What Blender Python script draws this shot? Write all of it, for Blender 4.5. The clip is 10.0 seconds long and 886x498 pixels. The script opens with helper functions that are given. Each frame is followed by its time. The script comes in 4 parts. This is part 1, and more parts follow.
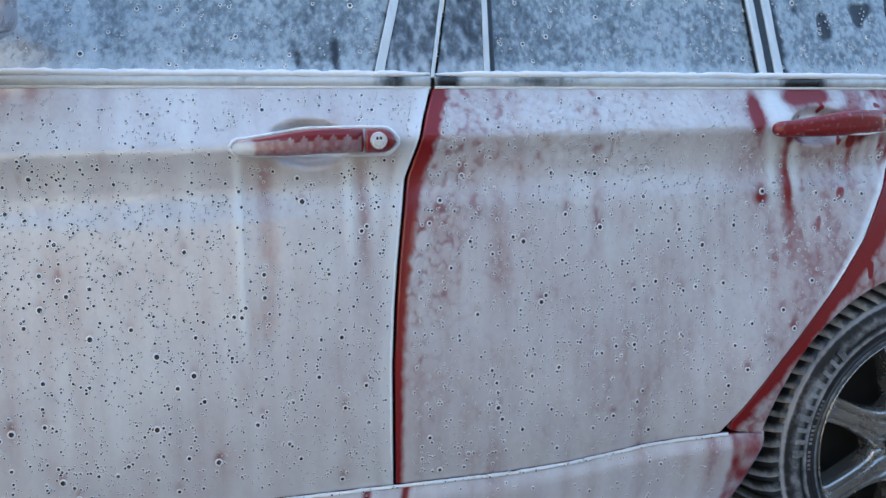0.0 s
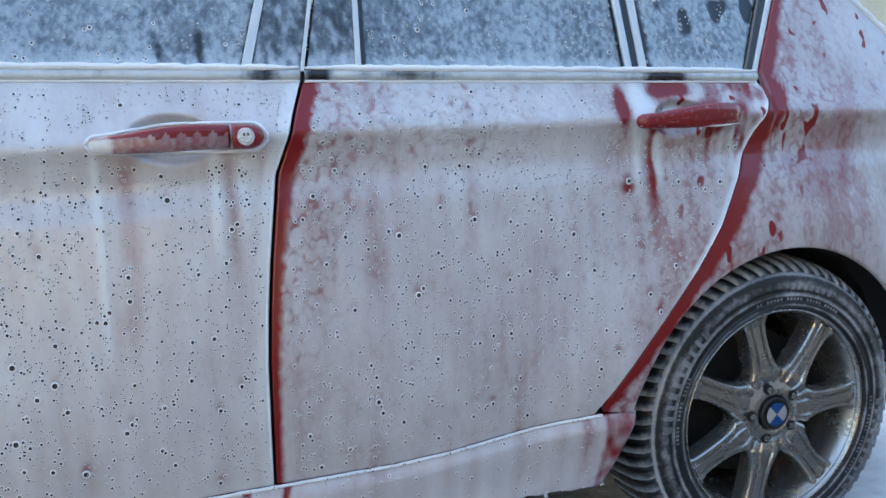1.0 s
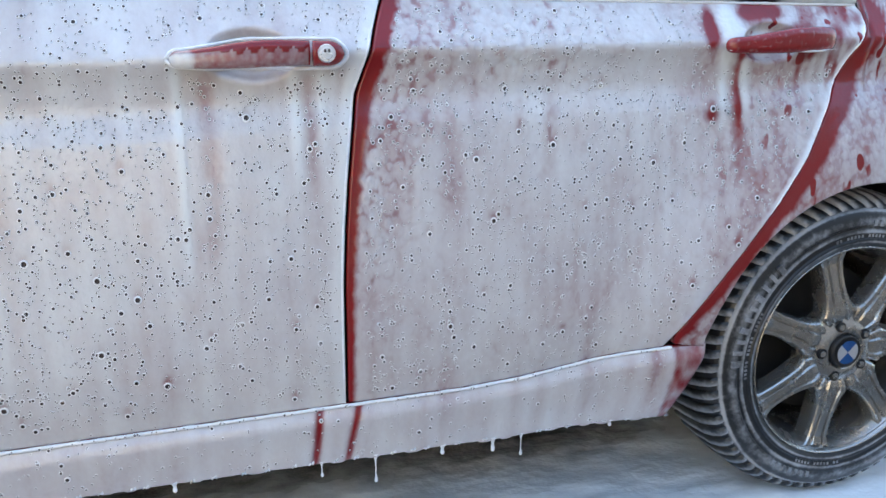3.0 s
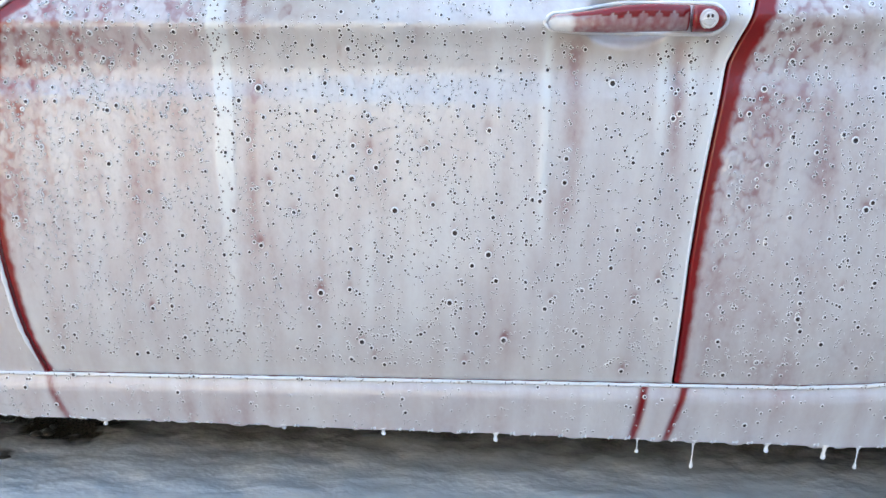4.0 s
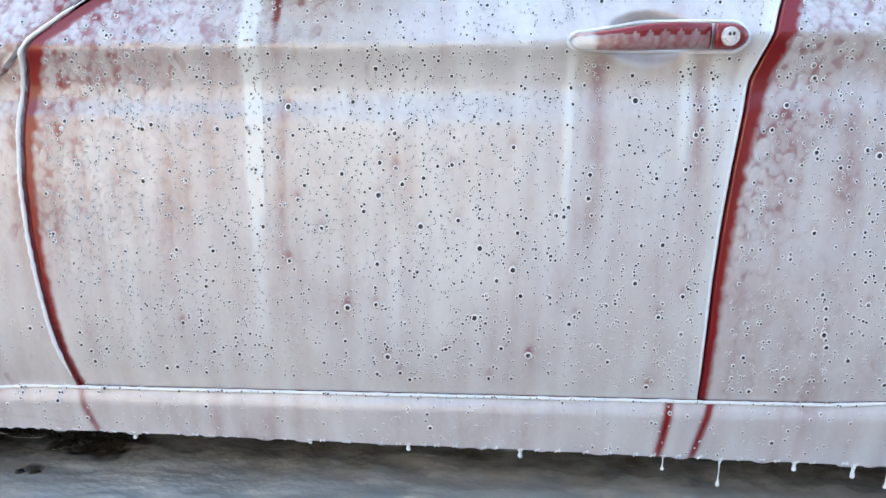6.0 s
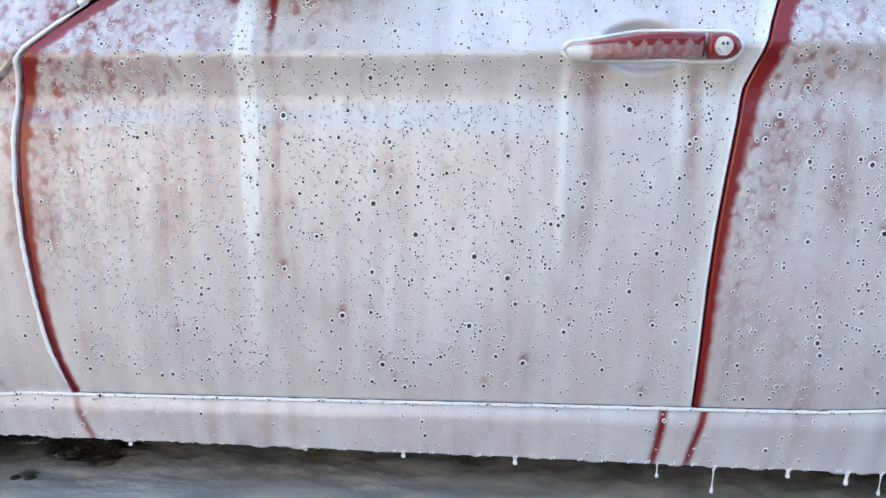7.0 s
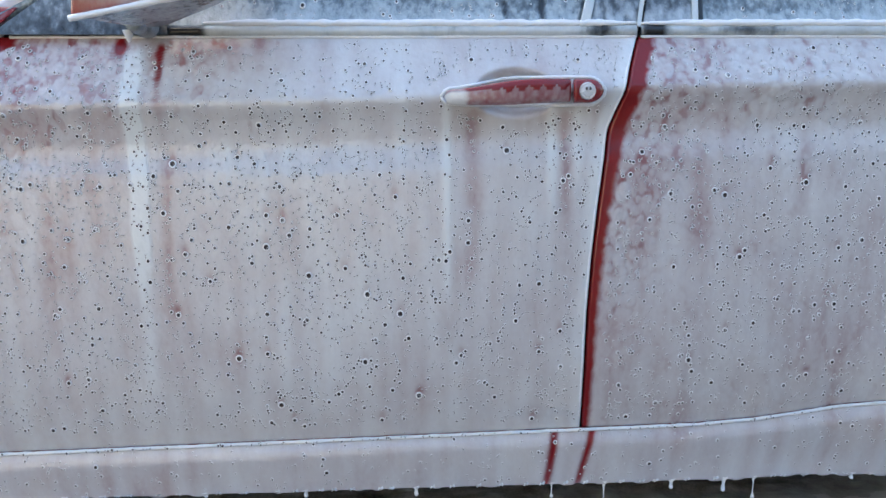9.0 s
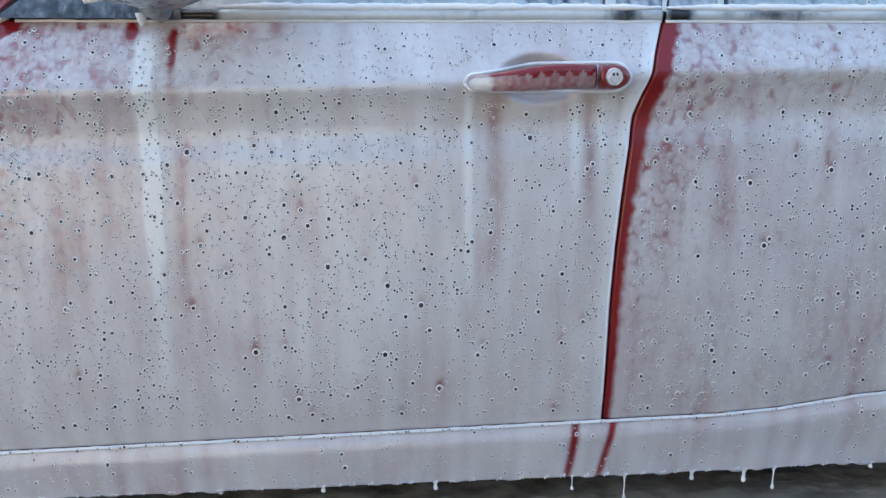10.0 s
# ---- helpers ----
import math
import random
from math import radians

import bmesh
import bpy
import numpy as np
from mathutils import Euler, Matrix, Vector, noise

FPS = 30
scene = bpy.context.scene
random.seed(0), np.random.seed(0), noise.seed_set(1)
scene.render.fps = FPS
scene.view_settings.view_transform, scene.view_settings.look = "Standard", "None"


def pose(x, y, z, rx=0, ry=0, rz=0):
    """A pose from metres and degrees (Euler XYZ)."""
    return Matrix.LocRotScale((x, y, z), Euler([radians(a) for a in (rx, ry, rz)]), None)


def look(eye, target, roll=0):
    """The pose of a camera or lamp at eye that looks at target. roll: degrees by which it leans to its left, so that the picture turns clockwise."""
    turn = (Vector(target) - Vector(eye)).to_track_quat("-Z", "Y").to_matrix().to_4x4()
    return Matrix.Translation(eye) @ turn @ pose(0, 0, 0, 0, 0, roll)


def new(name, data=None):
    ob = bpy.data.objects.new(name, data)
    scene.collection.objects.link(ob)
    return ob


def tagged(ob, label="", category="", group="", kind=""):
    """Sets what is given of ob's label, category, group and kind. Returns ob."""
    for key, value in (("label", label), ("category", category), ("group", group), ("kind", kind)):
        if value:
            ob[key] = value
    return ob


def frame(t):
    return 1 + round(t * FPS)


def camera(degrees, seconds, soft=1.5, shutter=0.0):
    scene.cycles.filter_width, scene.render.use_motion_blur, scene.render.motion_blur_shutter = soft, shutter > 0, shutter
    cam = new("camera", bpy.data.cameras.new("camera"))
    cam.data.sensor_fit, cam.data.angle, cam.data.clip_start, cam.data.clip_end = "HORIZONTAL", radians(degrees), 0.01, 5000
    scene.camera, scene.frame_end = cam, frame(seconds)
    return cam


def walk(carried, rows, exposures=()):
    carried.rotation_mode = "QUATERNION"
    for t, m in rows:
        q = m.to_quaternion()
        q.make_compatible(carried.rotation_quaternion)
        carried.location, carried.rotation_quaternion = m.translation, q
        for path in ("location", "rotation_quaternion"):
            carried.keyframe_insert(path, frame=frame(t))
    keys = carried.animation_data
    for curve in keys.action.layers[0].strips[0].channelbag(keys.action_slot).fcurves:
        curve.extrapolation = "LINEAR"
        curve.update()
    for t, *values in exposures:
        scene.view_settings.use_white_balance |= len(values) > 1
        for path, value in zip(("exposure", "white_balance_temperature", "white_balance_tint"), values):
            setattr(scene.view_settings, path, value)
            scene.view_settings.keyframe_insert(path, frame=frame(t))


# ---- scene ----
cam = camera(59.8, 10.0)
PATH = [
    (0, (-0.1518, -1.1875, 0.8790), (0.0903, 0.0263, 0.7044), -0.57),
    (0.5, (-0.1253, -1.1957, 0.8837), (0.2057, -0.0025, 0.7121), -1.02),
    (1, (-0.1091, -1.1946, 0.8929), (0.2842, -0.0251, 0.6930), -0.94),
    (1.5, (-0.1104, -1.1968, 0.8881), (0.2837, -0.0277, 0.6869), -1.05),
    (2, (-0.1147, -1.1911, 0.8777), (0.2727, -0.0276, 0.6354), -0.91),
    (2.2, (-0.1182, -1.1896, 0.8701), (0.2612, -0.0269, 0.6122), -0.74),
    (3.3, (-0.2169, -1.1391, 0.8901), (0.0423, 0.0374, 0.5569), 0.69),
    (3.5, (-0.2624, -1.1294, 0.8874), (-0.1033, 0.0617, 0.5432), 1.19),
    (4, (-0.3210, -1.1326, 0.8750), (-0.3757, 0.0634, 0.5156), 0.97),
    (4.5, (-0.3252, -1.1467, 0.8556), (-0.4518, 0.0500, 0.5175), 0.57),
    (5, (-0.3245, -1.1495, 0.8646), (-0.4320, 0.0509, 0.5332), 0.61),
    (5.5, (-0.3270, -1.1535, 0.8593), (-0.4217, 0.0510, 0.5386), 0.55),
    (7, (-0.3213, -1.1526, 0.8733), (-0.4079, 0.0537, 0.5573), 0.63),
    (7.5, (-0.3163, -1.1602, 0.8799), (-0.3979, 0.0497, 0.5764), 0.51),
    (8, (-0.2950, -1.1821, 0.8914), (-0.3378, 0.0418, 0.6409), 0.57),
    (8.5, (-0.2806, -1.1994, 0.8938), (-0.2674, 0.0274, 0.6543), 0.07),
    (9, (-0.2927, -1.1980, 0.8875), (-0.2324, 0.0234, 0.6286), -0.16),
    (9.5, (-0.3333, -1.1529, 0.8873), (-0.1979, 0.0609, 0.6210), -0.88),
    (10, (-0.3528, -1.1687, 0.8822), (-0.2645, 0.0475, 0.6074), -0.13),
]
EXPOSURES = [(0, 2.01, 6500, 1.5), (2.0, 2.03, 6550, 2), (3.4, 2.54, 7100, 4), (5.5, 2.62, 7200, 4), (7.5, 2.54, 7150, 4), (8.0, 2.32, 6950, 3.5), (8.5, 2.04, 6750, 3), (10.0, 2.05, 6750, 3)]
walk(cam, [(t, look(eye, target, roll)) for t, eye, target, roll in PATH], EXPOSURES)

# ---- light ----
world = bpy.data.worlds.new("sky")
scene.world = world
world.use_nodes = True
wn = world.node_tree
sky = wn.nodes.new("ShaderNodeTexSky")
sky.sky_type, sky.sun_disc = "NISHITA", False
sky.sun_elevation, sky.sun_rotation = radians(45), radians(-24)
sky.air_density, sky.dust_density, sky.ozone_density = 1.0, 2.0, 1.5
wn.links.new(sky.outputs[0], wn.nodes["Background"].inputs[0])
wn.nodes["Background"].inputs[1].default_value = 0.15
sun = new("sun", bpy.data.lights.new("sun", "SUN"))
sun.data.energy, sun.data.angle, sun.data.color = 0.75, radians(20), (1.0, 0.90, 0.76)
sun.matrix_world = look((-2.28, 5.2, 5.68), (0, 0, 0))


# ---- materials ----
def node(nt, kind, **inputs):
    n = nt.nodes.new(kind)
    for k, v in inputs.items():
        n.inputs[k].default_value = v
    return n


def material(name):
    m = bpy.data.materials.new(name)
    m.use_nodes = True
    nt = m.node_tree
    return m, nt, nt.nodes["Principled BSDF"]


def noise_of(nt, scale, detail=4.0, rough=0.55, stretch=(1, 1, 1), island=False):
    tc = nt.nodes.new("ShaderNodeTexCoord")
    mp = nt.nodes.new("ShaderNodeMapping")
    mp.inputs["Scale"].default_value = stretch
    nt.links.new(tc.outputs["Object"], mp.inputs["Vector"])
    n = nt.nodes.new("ShaderNodeTexNoise")
    n.inputs["Scale"].default_value, n.inputs["Detail"].default_value, n.inputs["Roughness"].default_value = scale, detail, rough
    nt.links.new(mp.outputs[0], n.inputs["Vector"])
    return n.outputs["Fac"]


def clots_of(nt, scale, stretch):
    """Distance from the middle of soft round clots of foam."""
    tc = nt.nodes.new("ShaderNodeTexCoord")
    mp = nt.nodes.new("ShaderNodeMapping")
    mp.inputs["Scale"].default_value = stretch
    nt.links.new(tc.outputs["Object"], mp.inputs["Vector"])
    warp = node(nt, "ShaderNodeTexNoise", Scale=45.0, Detail=2.0)
    nt.links.new(mp.outputs[0], warp.inputs["Vector"])
    bend = nt.nodes.new("ShaderNodeVectorMath")
    bend.operation = "MULTIPLY_ADD"
    bend.inputs[1].default_value = (0.016, 0.016, 0.016)
    nt.links.new(warp.outputs["Color"], bend.inputs[0])
    nt.links.new(mp.outputs[0], bend.inputs[2])
    v = nt.nodes.new("ShaderNodeTexVoronoi")
    v.feature = "SMOOTH_F1"
    v.inputs["Scale"].default_value, v.inputs["Smoothness"].default_value = scale, 0.55
    nt.links.new(bend.outputs[0], v.inputs["Vector"])
    return v.outputs["Distance"]


def math_of(nt, op, a, b=0.0, clamp=False):
    n = nt.nodes.new("ShaderNodeMath")
    n.operation, n.use_clamp = op, clamp
    for i, v in enumerate((a, b)):
        if isinstance(v, (int, float)):
            n.inputs[i].default_value = v
        else:
            nt.links.new(v, n.inputs[i])
    return n.outputs[0]


def range_of(nt, v, a, b, lo=0.0, hi=1.0, smooth=True):
    n = nt.nodes.new("ShaderNodeMapRange")
    n.interpolation_type = "SMOOTHSTEP" if smooth else "LINEAR"
    nt.links.new(v, n.inputs["Value"])
    for k, x in zip(("From Min", "From Max", "To Min", "To Max"), (a, b, lo, hi)):
        n.inputs[k].default_value = x
    return n.outputs[0]


def mix_of(nt, fac, a, b):
    n = nt.nodes.new("ShaderNodeMix")
    n.data_type = "RGBA"
    for sock, v in ((n.inputs[0], fac), (n.inputs[6], a), (n.inputs[7], b)):
        if isinstance(v, (int, float)):
            sock.default_value = v
        elif isinstance(v, tuple):
            sock.default_value = (*v, 1)
        else:
            nt.links.new(v, sock)
    return n.outputs[2]


def bump_of(nt, bsdf, height, strength, distance):
    n = nt.nodes.new("ShaderNodeBump")
    n.inputs["Strength"].default_value, n.inputs["Distance"].default_value = strength, distance
    nt.links.new(height, n.inputs["Height"])
    nt.links.new(n.outputs[0], bsdf.inputs["Normal"])


def foamed(name, base, base_rough=0.12, metal=0.0, lo=0.22, hi=0.78, cover=0.95, coat=0.18, streaky=0.26, fine_scale=140, fine_amp=0.16, tone=((0.455, 0.395, 0.41), (0.76, 0.805, 0.825)), lump=1.0):
    """A surface under soap foam; the point attribute 'foam' is the foam's thickness, 0 to about 1.2."""
    m, nt, b = material(name)
    at = nt.nodes.new("ShaderNodeAttribute")
    at.attribute_name = "foam"
    al = nt.nodes.new("ShaderNodeAttribute")
    al.attribute_name = "lump"
    ad = nt.nodes.new("ShaderNodeAttribute")
    ad.attribute_name = "drop"
    lumpy = al.outputs["Fac"]
    fine = noise_of(nt, fine_scale, 3, 0.6, (1, 1, 0.6))
    streak = noise_of(nt, 34, 3, 0.5, (1, 1, 0.10))
    soft = noise_of(nt, 9, 4, 0.55, (1, 1, 0.5))
    h = math_of(nt, "ADD", at.outputs["Fac"], math_of(nt, "MULTIPLY", math_of(nt, "SUBTRACT", fine, 0.5), fine_amp))
    h = math_of(nt, "ADD", h, math_of(nt, "MULTIPLY", math_of(nt, "SUBTRACT", streak, 0.5), streaky))
    h = math_of(nt, "ADD", h, math_of(nt, "MULTIPLY", math_of(nt, "SUBTRACT", soft, 0.5), 0.22))
    clot = clots_of(nt, 78, (1, 1, 0.85))
    cauli = noise_of(nt, 60, 2.2, 0.45, (1, 1, 0.8))
    spots = noise_of(nt, 40, 1.5, 0.45, (1, 1, 0.5))
    pits = math_of(nt, "MULTIPLY", range_of(nt, clot, 0.28, 0.72), range_of(nt, cauli, 0.38, 0.66, 0.15, 1.0))
    h = math_of(nt, "SUBTRACT", h, math_of(nt, "MULTIPLY", lumpy, math_of(nt, "SUBTRACT", math_of(nt, "MULTIPLY", pits, 0.27), 0.03)))
    h = math_of(nt, "SUBTRACT", h, math_of(nt, "MULTIPLY", ad.outputs["Fac"], range_of(nt, spots, 0.63, 0.70, 0.0, 1.0)))
    fac = range_of(nt, h, lo, hi, 0.0, cover)
    white = mix_of(nt, range_of(nt, h, 0.38, 1.25), *tone)
    col = mix_of(nt, fac, base, white)
    nt.links.new(col, b.inputs["Base Color"])
    nt.links.new(range_of(nt, fac, 0, 1, base_rough, 0.33, False), b.inputs["Roughness"])
    nt.links.new(range_of(nt, fac, 0.0, 0.8, coat, 0.90, False), b.inputs["Coat Weight"])
    b.inputs["Coat Roughness"].default_value = 0.16
    if metal:
        nt.links.new(range_of(nt, fac, 0, 0.5, metal, 0.0, False), b.inputs["Metallic"])
    grain = math_of(nt, "ADD", math_of(nt, "ADD", math_of(nt, "MULTIPLY", noise_of(nt, 420, 2, 0.5), 0.10), math_of(nt, "MULTIPLY", noise_of(nt, 150, 2, 0.5, (1, 1, 0.7)), 0.24)), range_of(nt, h, lo, 1.1, 0.0, 1.0, False))
    grain = math_of(nt, "SUBTRACT", grain, math_of(nt, "MULTIPLY", math_of(nt, "MULTIPLY", fac, math_of(nt, "ADD", lumpy, 0.06)), range_of(nt, clot, 0.05, 0.75, 0.0, 1.0, False)))
    bump_of(nt, b, grain, 0.60 * lump, 0.0032)
    return m


def plain(name, color, rough=0.5, metal=0.0, grain=80, vary=0.25, bump=0.15, dist=0.002, coat=0.0):
    m, nt, b = material(name)
    n1, n2 = noise_of(nt, grain, 4), noise_of(nt, grain * 0.12, 3)
    v = math_of(nt, "ADD", math_of(nt, "MULTIPLY", n1, 0.5), math_of(nt, "MULTIPLY", n2, 0.5))
    dark = tuple(c * (1 - vary) for c in color)
    light = tuple(min(1, c * (1 + vary)) for c in color)
    nt.links.new(mix_of(nt, range_of(nt, v, 0.3, 0.7), dark, light), b.inputs["Base Color"])
    nt.links.new(range_of(nt, n2, 0.3, 0.7, max(0.03, rough - 0.08), min(1, rough + 0.1)), b.inputs["Roughness"])
    b.inputs["Metallic"].default_value, b.inputs["Coat Weight"].default_value = metal, coat
    if bump:
        bump_of(nt, b, n1, bump, dist)
    return m


RED = (0.22, 0.010, 0.013)
M_PAINT = foamed("red_paint_under_foam", RED)
M_RED = plain("red_paint", RED, 0.15, 0, 30, 0.12, 0.0, coat=0.8)
M_GLASSFOAM = foamed("window_glass_under_foam", (0.012, 0.016, 0.022), 0.05, 0, 0.10, 0.80, 0.93, 0.3, 0.5, 120, 0.8, ((0.22, 0.28, 0.33), (0.58, 0.66, 0.71)), 2.0)
M_TRIM = foamed("black_trim_under_foam", (0.012, 0.013, 0.015), 0.2, 0, 0.25, 0.9, 0.9, 0.3, 0.2, 80, 0.8, ((0.20, 0.25, 0.30), (0.58, 0.64, 0.70)), 1.8)
M_BELT = foamed("belt_rubber_under_foam", (0.012, 0.013, 0.015), 0.2, 0, 0.25, 0.85, 0.92, 0.3, 0.2, 140, 0.3, ((0.48, 0.53, 0.55), (0.70, 0.74, 0.76)))
M_FOAM = plain("white_foam", (0.86, 0.87, 0.89), 0.4, 0, 160, 0.05, 0.5, 0.0012)
M_BLACK = plain("black_rubber", (0.012, 0.012, 0.013), 0.45, 0, 60, 0.3)
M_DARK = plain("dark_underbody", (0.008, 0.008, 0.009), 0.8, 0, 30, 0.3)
M_HOLE = plain("burst_bubble_film", (0.032, 0.019, 0.020), 0.35, 0, 200, 0.3, 0.0)
M_CHROME = plain("lock_chrome", (0.78, 0.79, 0.81), 0.3, 0.45, 90, 0.08, 0.05, 0.0005)
M_GREY = plain("grey_dimming_wall", (0.11, 0.12, 0.14), 0.9, 0, 14, 0.2, 0.3, 0.01)
M_WALL = plain("beige_render_wall", (0.72, 0.59, 0.42), 0.9, 0, 12, 0.12, 0.3, 0.01)


def alloy():
    m, nt, b = material("wet_alloy")
    n1, n2 = noise_of(nt, 14, 3), noise_of(nt, 160, 3, 0.6)
    dirt = range_of(nt, math_of(nt, "ADD", math_of(nt, "MULTIPLY", n1, 0.7), math_of(nt, "MULTIPLY", n2, 0.3)), 0.45, 0.75)
    nt.links.new(mix_of(nt, dirt, (0.46, 0.445, 0.42), (0.27, 0.245, 0.22)), b.inputs["Base Color"])
    nt.links.new(range_of(nt, dirt, 0, 1, 0.22, 0.5), b.inputs["Roughness"])
    b.inputs["Metallic"].default_value = 0.85
    bump_of(nt, b, n2, 0.2, 0.001)
    return m


def rubber():
    m, nt, b = material("wet_tyre_rubber")
    at = nt.nodes.new("ShaderNodeAttribute")
    at.attribute_name = "foam"
    n1, n2 = noise_of(nt, 26, 5, 0.65), noise_of(nt, 120, 3)
    f = math_of(nt, "ADD", at.outputs["Fac"], math_of(nt, "MULTIPLY", math_of(nt, "SUBTRACT", n1, 0.5), 0.9))
    f = math_of(nt, "ADD", f, math_of(nt, "MULTIPLY", math_of(nt, "SUBTRACT", n2, 0.5), 0.35))
    fac = range_of(nt, f, 0.28, 0.92, 0.0, 0.72)
    nt.links.new(mix_of(nt, fac, (0.016, 0.017, 0.019), (0.55, 0.57, 0.60)), b.inputs["Base Color"])
    b.inputs["Roughness"].default_value = 0.33
    bump_of(nt, b, n2, 0.3, 0.001)
    return m


def wet_ground():
    m, nt, b = material("wet_asphalt_with_foam")
    at = nt.nodes.new("ShaderNodeAttribute")
    at.attribute_name = "foam"
    n1, n2, n3 = noise_of(nt, 3.2, 5, 0.6), noise_of(nt, 15, 3, 0.5, (1, 1.5, 1)), noise_of(nt, 180, 3)
    f = math_of(nt, "ADD", at.outputs["Fac"], math_of(nt, "MULTIPLY", math_of(nt, "SUBTRACT", n1, 0.5), 0.45))
    f = math_of(nt, "ADD", f, math_of(nt, "MULTIPLY", math_of(nt, "SUBTRACT", n2, 0.5), 0.40))
    fac = range_of(nt, f, 0.22, 0.92, 0.0, 0.95)
    stone = mix_of(nt, range_of(nt, n3, 0.35, 0.65), (0.026, 0.023, 0.019), (0.11, 0.096, 0.078))
    nt.links.new(mix_of(nt, fac, stone, (0.88, 0.92, 0.95)), b.inputs["Base Color"])
    nt.links.new(range_of(nt, fac, 0, 1, 0.2, 0.32), b.inputs["Roughness"])
    hh = math_of(nt, "ADD", math_of(nt, "MULTIPLY", n3, 0.03), math_of(nt, "MULTIPLY", n2, 1.0))
    bump_of(nt, b, hh, 0.55, 0.016)
    return m


M_ALLOY, M_TYRE, M_GROUND = alloy(), rubber(), wet_ground()
M_STONE = plain("dark_wet_stone", (0.035, 0.032, 0.03), 0.3, 0, 200, 0.4, 0.4, 0.002)
M_BLUE = plain("blue_enamel", (0.015, 0.07, 0.22), 0.15, 0, 90, 0.1, 0)
M_WHITE = plain("white_enamel", (0.38, 0.39, 0.41), 0.15, 0, 90, 0.05, 0)


# ---- building tools ----
def lerp(table, v):
    xs, ys = zip(*table)
    return float(np.interp(v, xs, ys))


def smooth(a, b, v):
    t = min(1.0, max(0.0, (v - a) / (b - a)))
    return t * t * (3 - 2 * t)


def nz(x, z, k=0.0):
    return noise.noise(Vector((x, k, z)))


def mesh_object(name, verts, faces, mat, parent=None, foam=None, label="", shade=True):
    me = bpy.data.meshes.new(name)
    me.from_pydata(verts, [], faces)
    for m in mat if isinstance(mat, (list, tuple)) else [mat]:
        me.materials.append(m)
    if foam is not None:
        a = me.attributes.new("foam", "FLOAT", "POINT")
        a.data.foreach_set("value", np.asarray(foam, dtype=np.float32))
    if shade:
        me.polygons.foreach_set("use_smooth", [True] * len(me.polygons))
    me.update()
    ob = new(name, me)
    if parent:
        ob.parent = parent
    if label:
        tagged(ob, label)
    return ob


def part(name, bm, mat, parent=None, label="", shade=False, foam=None):
    me = bpy.data.meshes.new(name)
    bm.to_mesh(me)
    bm.free()
    for m in mat if isinstance(mat, (list, tuple)) else [mat]:
        me.materials.append(m)
    if foam is not None:
        a = me.attributes.new("foam", "FLOAT", "POINT")
        a.data.foreach_set("value", np.array([foam(*v.co) for v in me.vertices], dtype=np.float32))
    if shade:
        me.polygons.foreach_set("use_smooth", [True] * len(me.polygons))
    ob = new(name, me)
    if parent:
        ob.parent = parent
    if label:
        tagged(ob, label)
    return ob


def box(x0, x1, y0, y1, z0, z1, bevel=0.0):
    bm = bmesh.new()
    bmesh.ops.create_cube(bm, size=1, matrix=Matrix.Translation(((x0 + x1) / 2, (y0 + y1) / 2, (z0 + z1) / 2)) @ Matrix.Diagonal((x1 - x0, y1 - y0, z1 - z0, 1)))
    if bevel:
        bmesh.ops.bevel(bm, geom=bm.edges[:], offset=bevel, segments=2, affect="EDGES", profile=0.5)
    return bm


def tube(points, radius, sides=8, wobble=0.0, seed=0.0):
    """A round bead along points; radius may be a function of the share along it."""
    verts, faces = [], []
    n = len(points)
    for i, p in enumerate(points):
        p = Vector(p)
        d = (Vector(points[min(n - 1, i + 1)]) - Vector(points[max(0, i - 1)])).normalized()
        side = d.cross(Vector((0, 1, 0)))
        side = side.normalized() if side.length > 1e-4 else Vector((1, 0, 0))
        up = side.cross(d)
        r = radius(i / (n - 1)) if callable(radius) else radius
        r *= 1 + wobble * nz(i * 0.37, seed)
        for k in range(sides):
            a = 2 * math.pi * k / sides
            verts.append(p + side * (r * math.cos(a)) + up * (r * math.sin(a)))
    for i in range(n - 1):
        for k in range(sides):
            a, b = i * sides + k, i * sides + (k + 1) % sides
            faces.append((a, b, b + sides, a + sides))
    faces.append(tuple(range(sides))[::-1])
    faces.append(tuple((n - 1) * sides + k for k in range(sides)))
    return verts, faces


# ---- the car's side: x to the rear, y inwards, z up ----
HUB = (0.992, 0.306)
FRONT_HUB = (-1.668, 0.306)
CREASE = [(-1.3, 0.853), (-1.0, 0.857), (-0.55, 0.863), (-0.3, 0.868), (0.09, 0.885), (0.31, 0.889), (0.63, 0.895), (1.0, 0.904), (1.8, 0.915)]
SILL = [(-1.4, 0.285), (-1.16, 0.288), (-0.57, 0.2995), (0.0, 0.311), (0.2, 0.315), (0.31, 0.323), (0.415, 0.337), (0.586, 0.363), (0.70, 0.369)]
FRONT_SEAM = [(0.2, -1.02), (0.299, -1.039), (0.373, -1.058), (0.464, -1.070), (0.561, -1.079), (0.646, -1.081), (0.719, -1.077), (0.79, -1.068), (0.847, -1.055),
              (0.868, -1.040), (0.902, -0.999), (0.944, -0.941), (0.965, -0.928)]
B_SEAM = [(0.2, 0.004), (0.319, 0.003), (0.432, 0.002), (0.526, 0.003), (0.616, 0.008), (0.686, 0.014), (0.763, 0.023), (0.821, 0.031), (0.869, 0.048), (0.913, 0.061), (0.965, 0.080)]
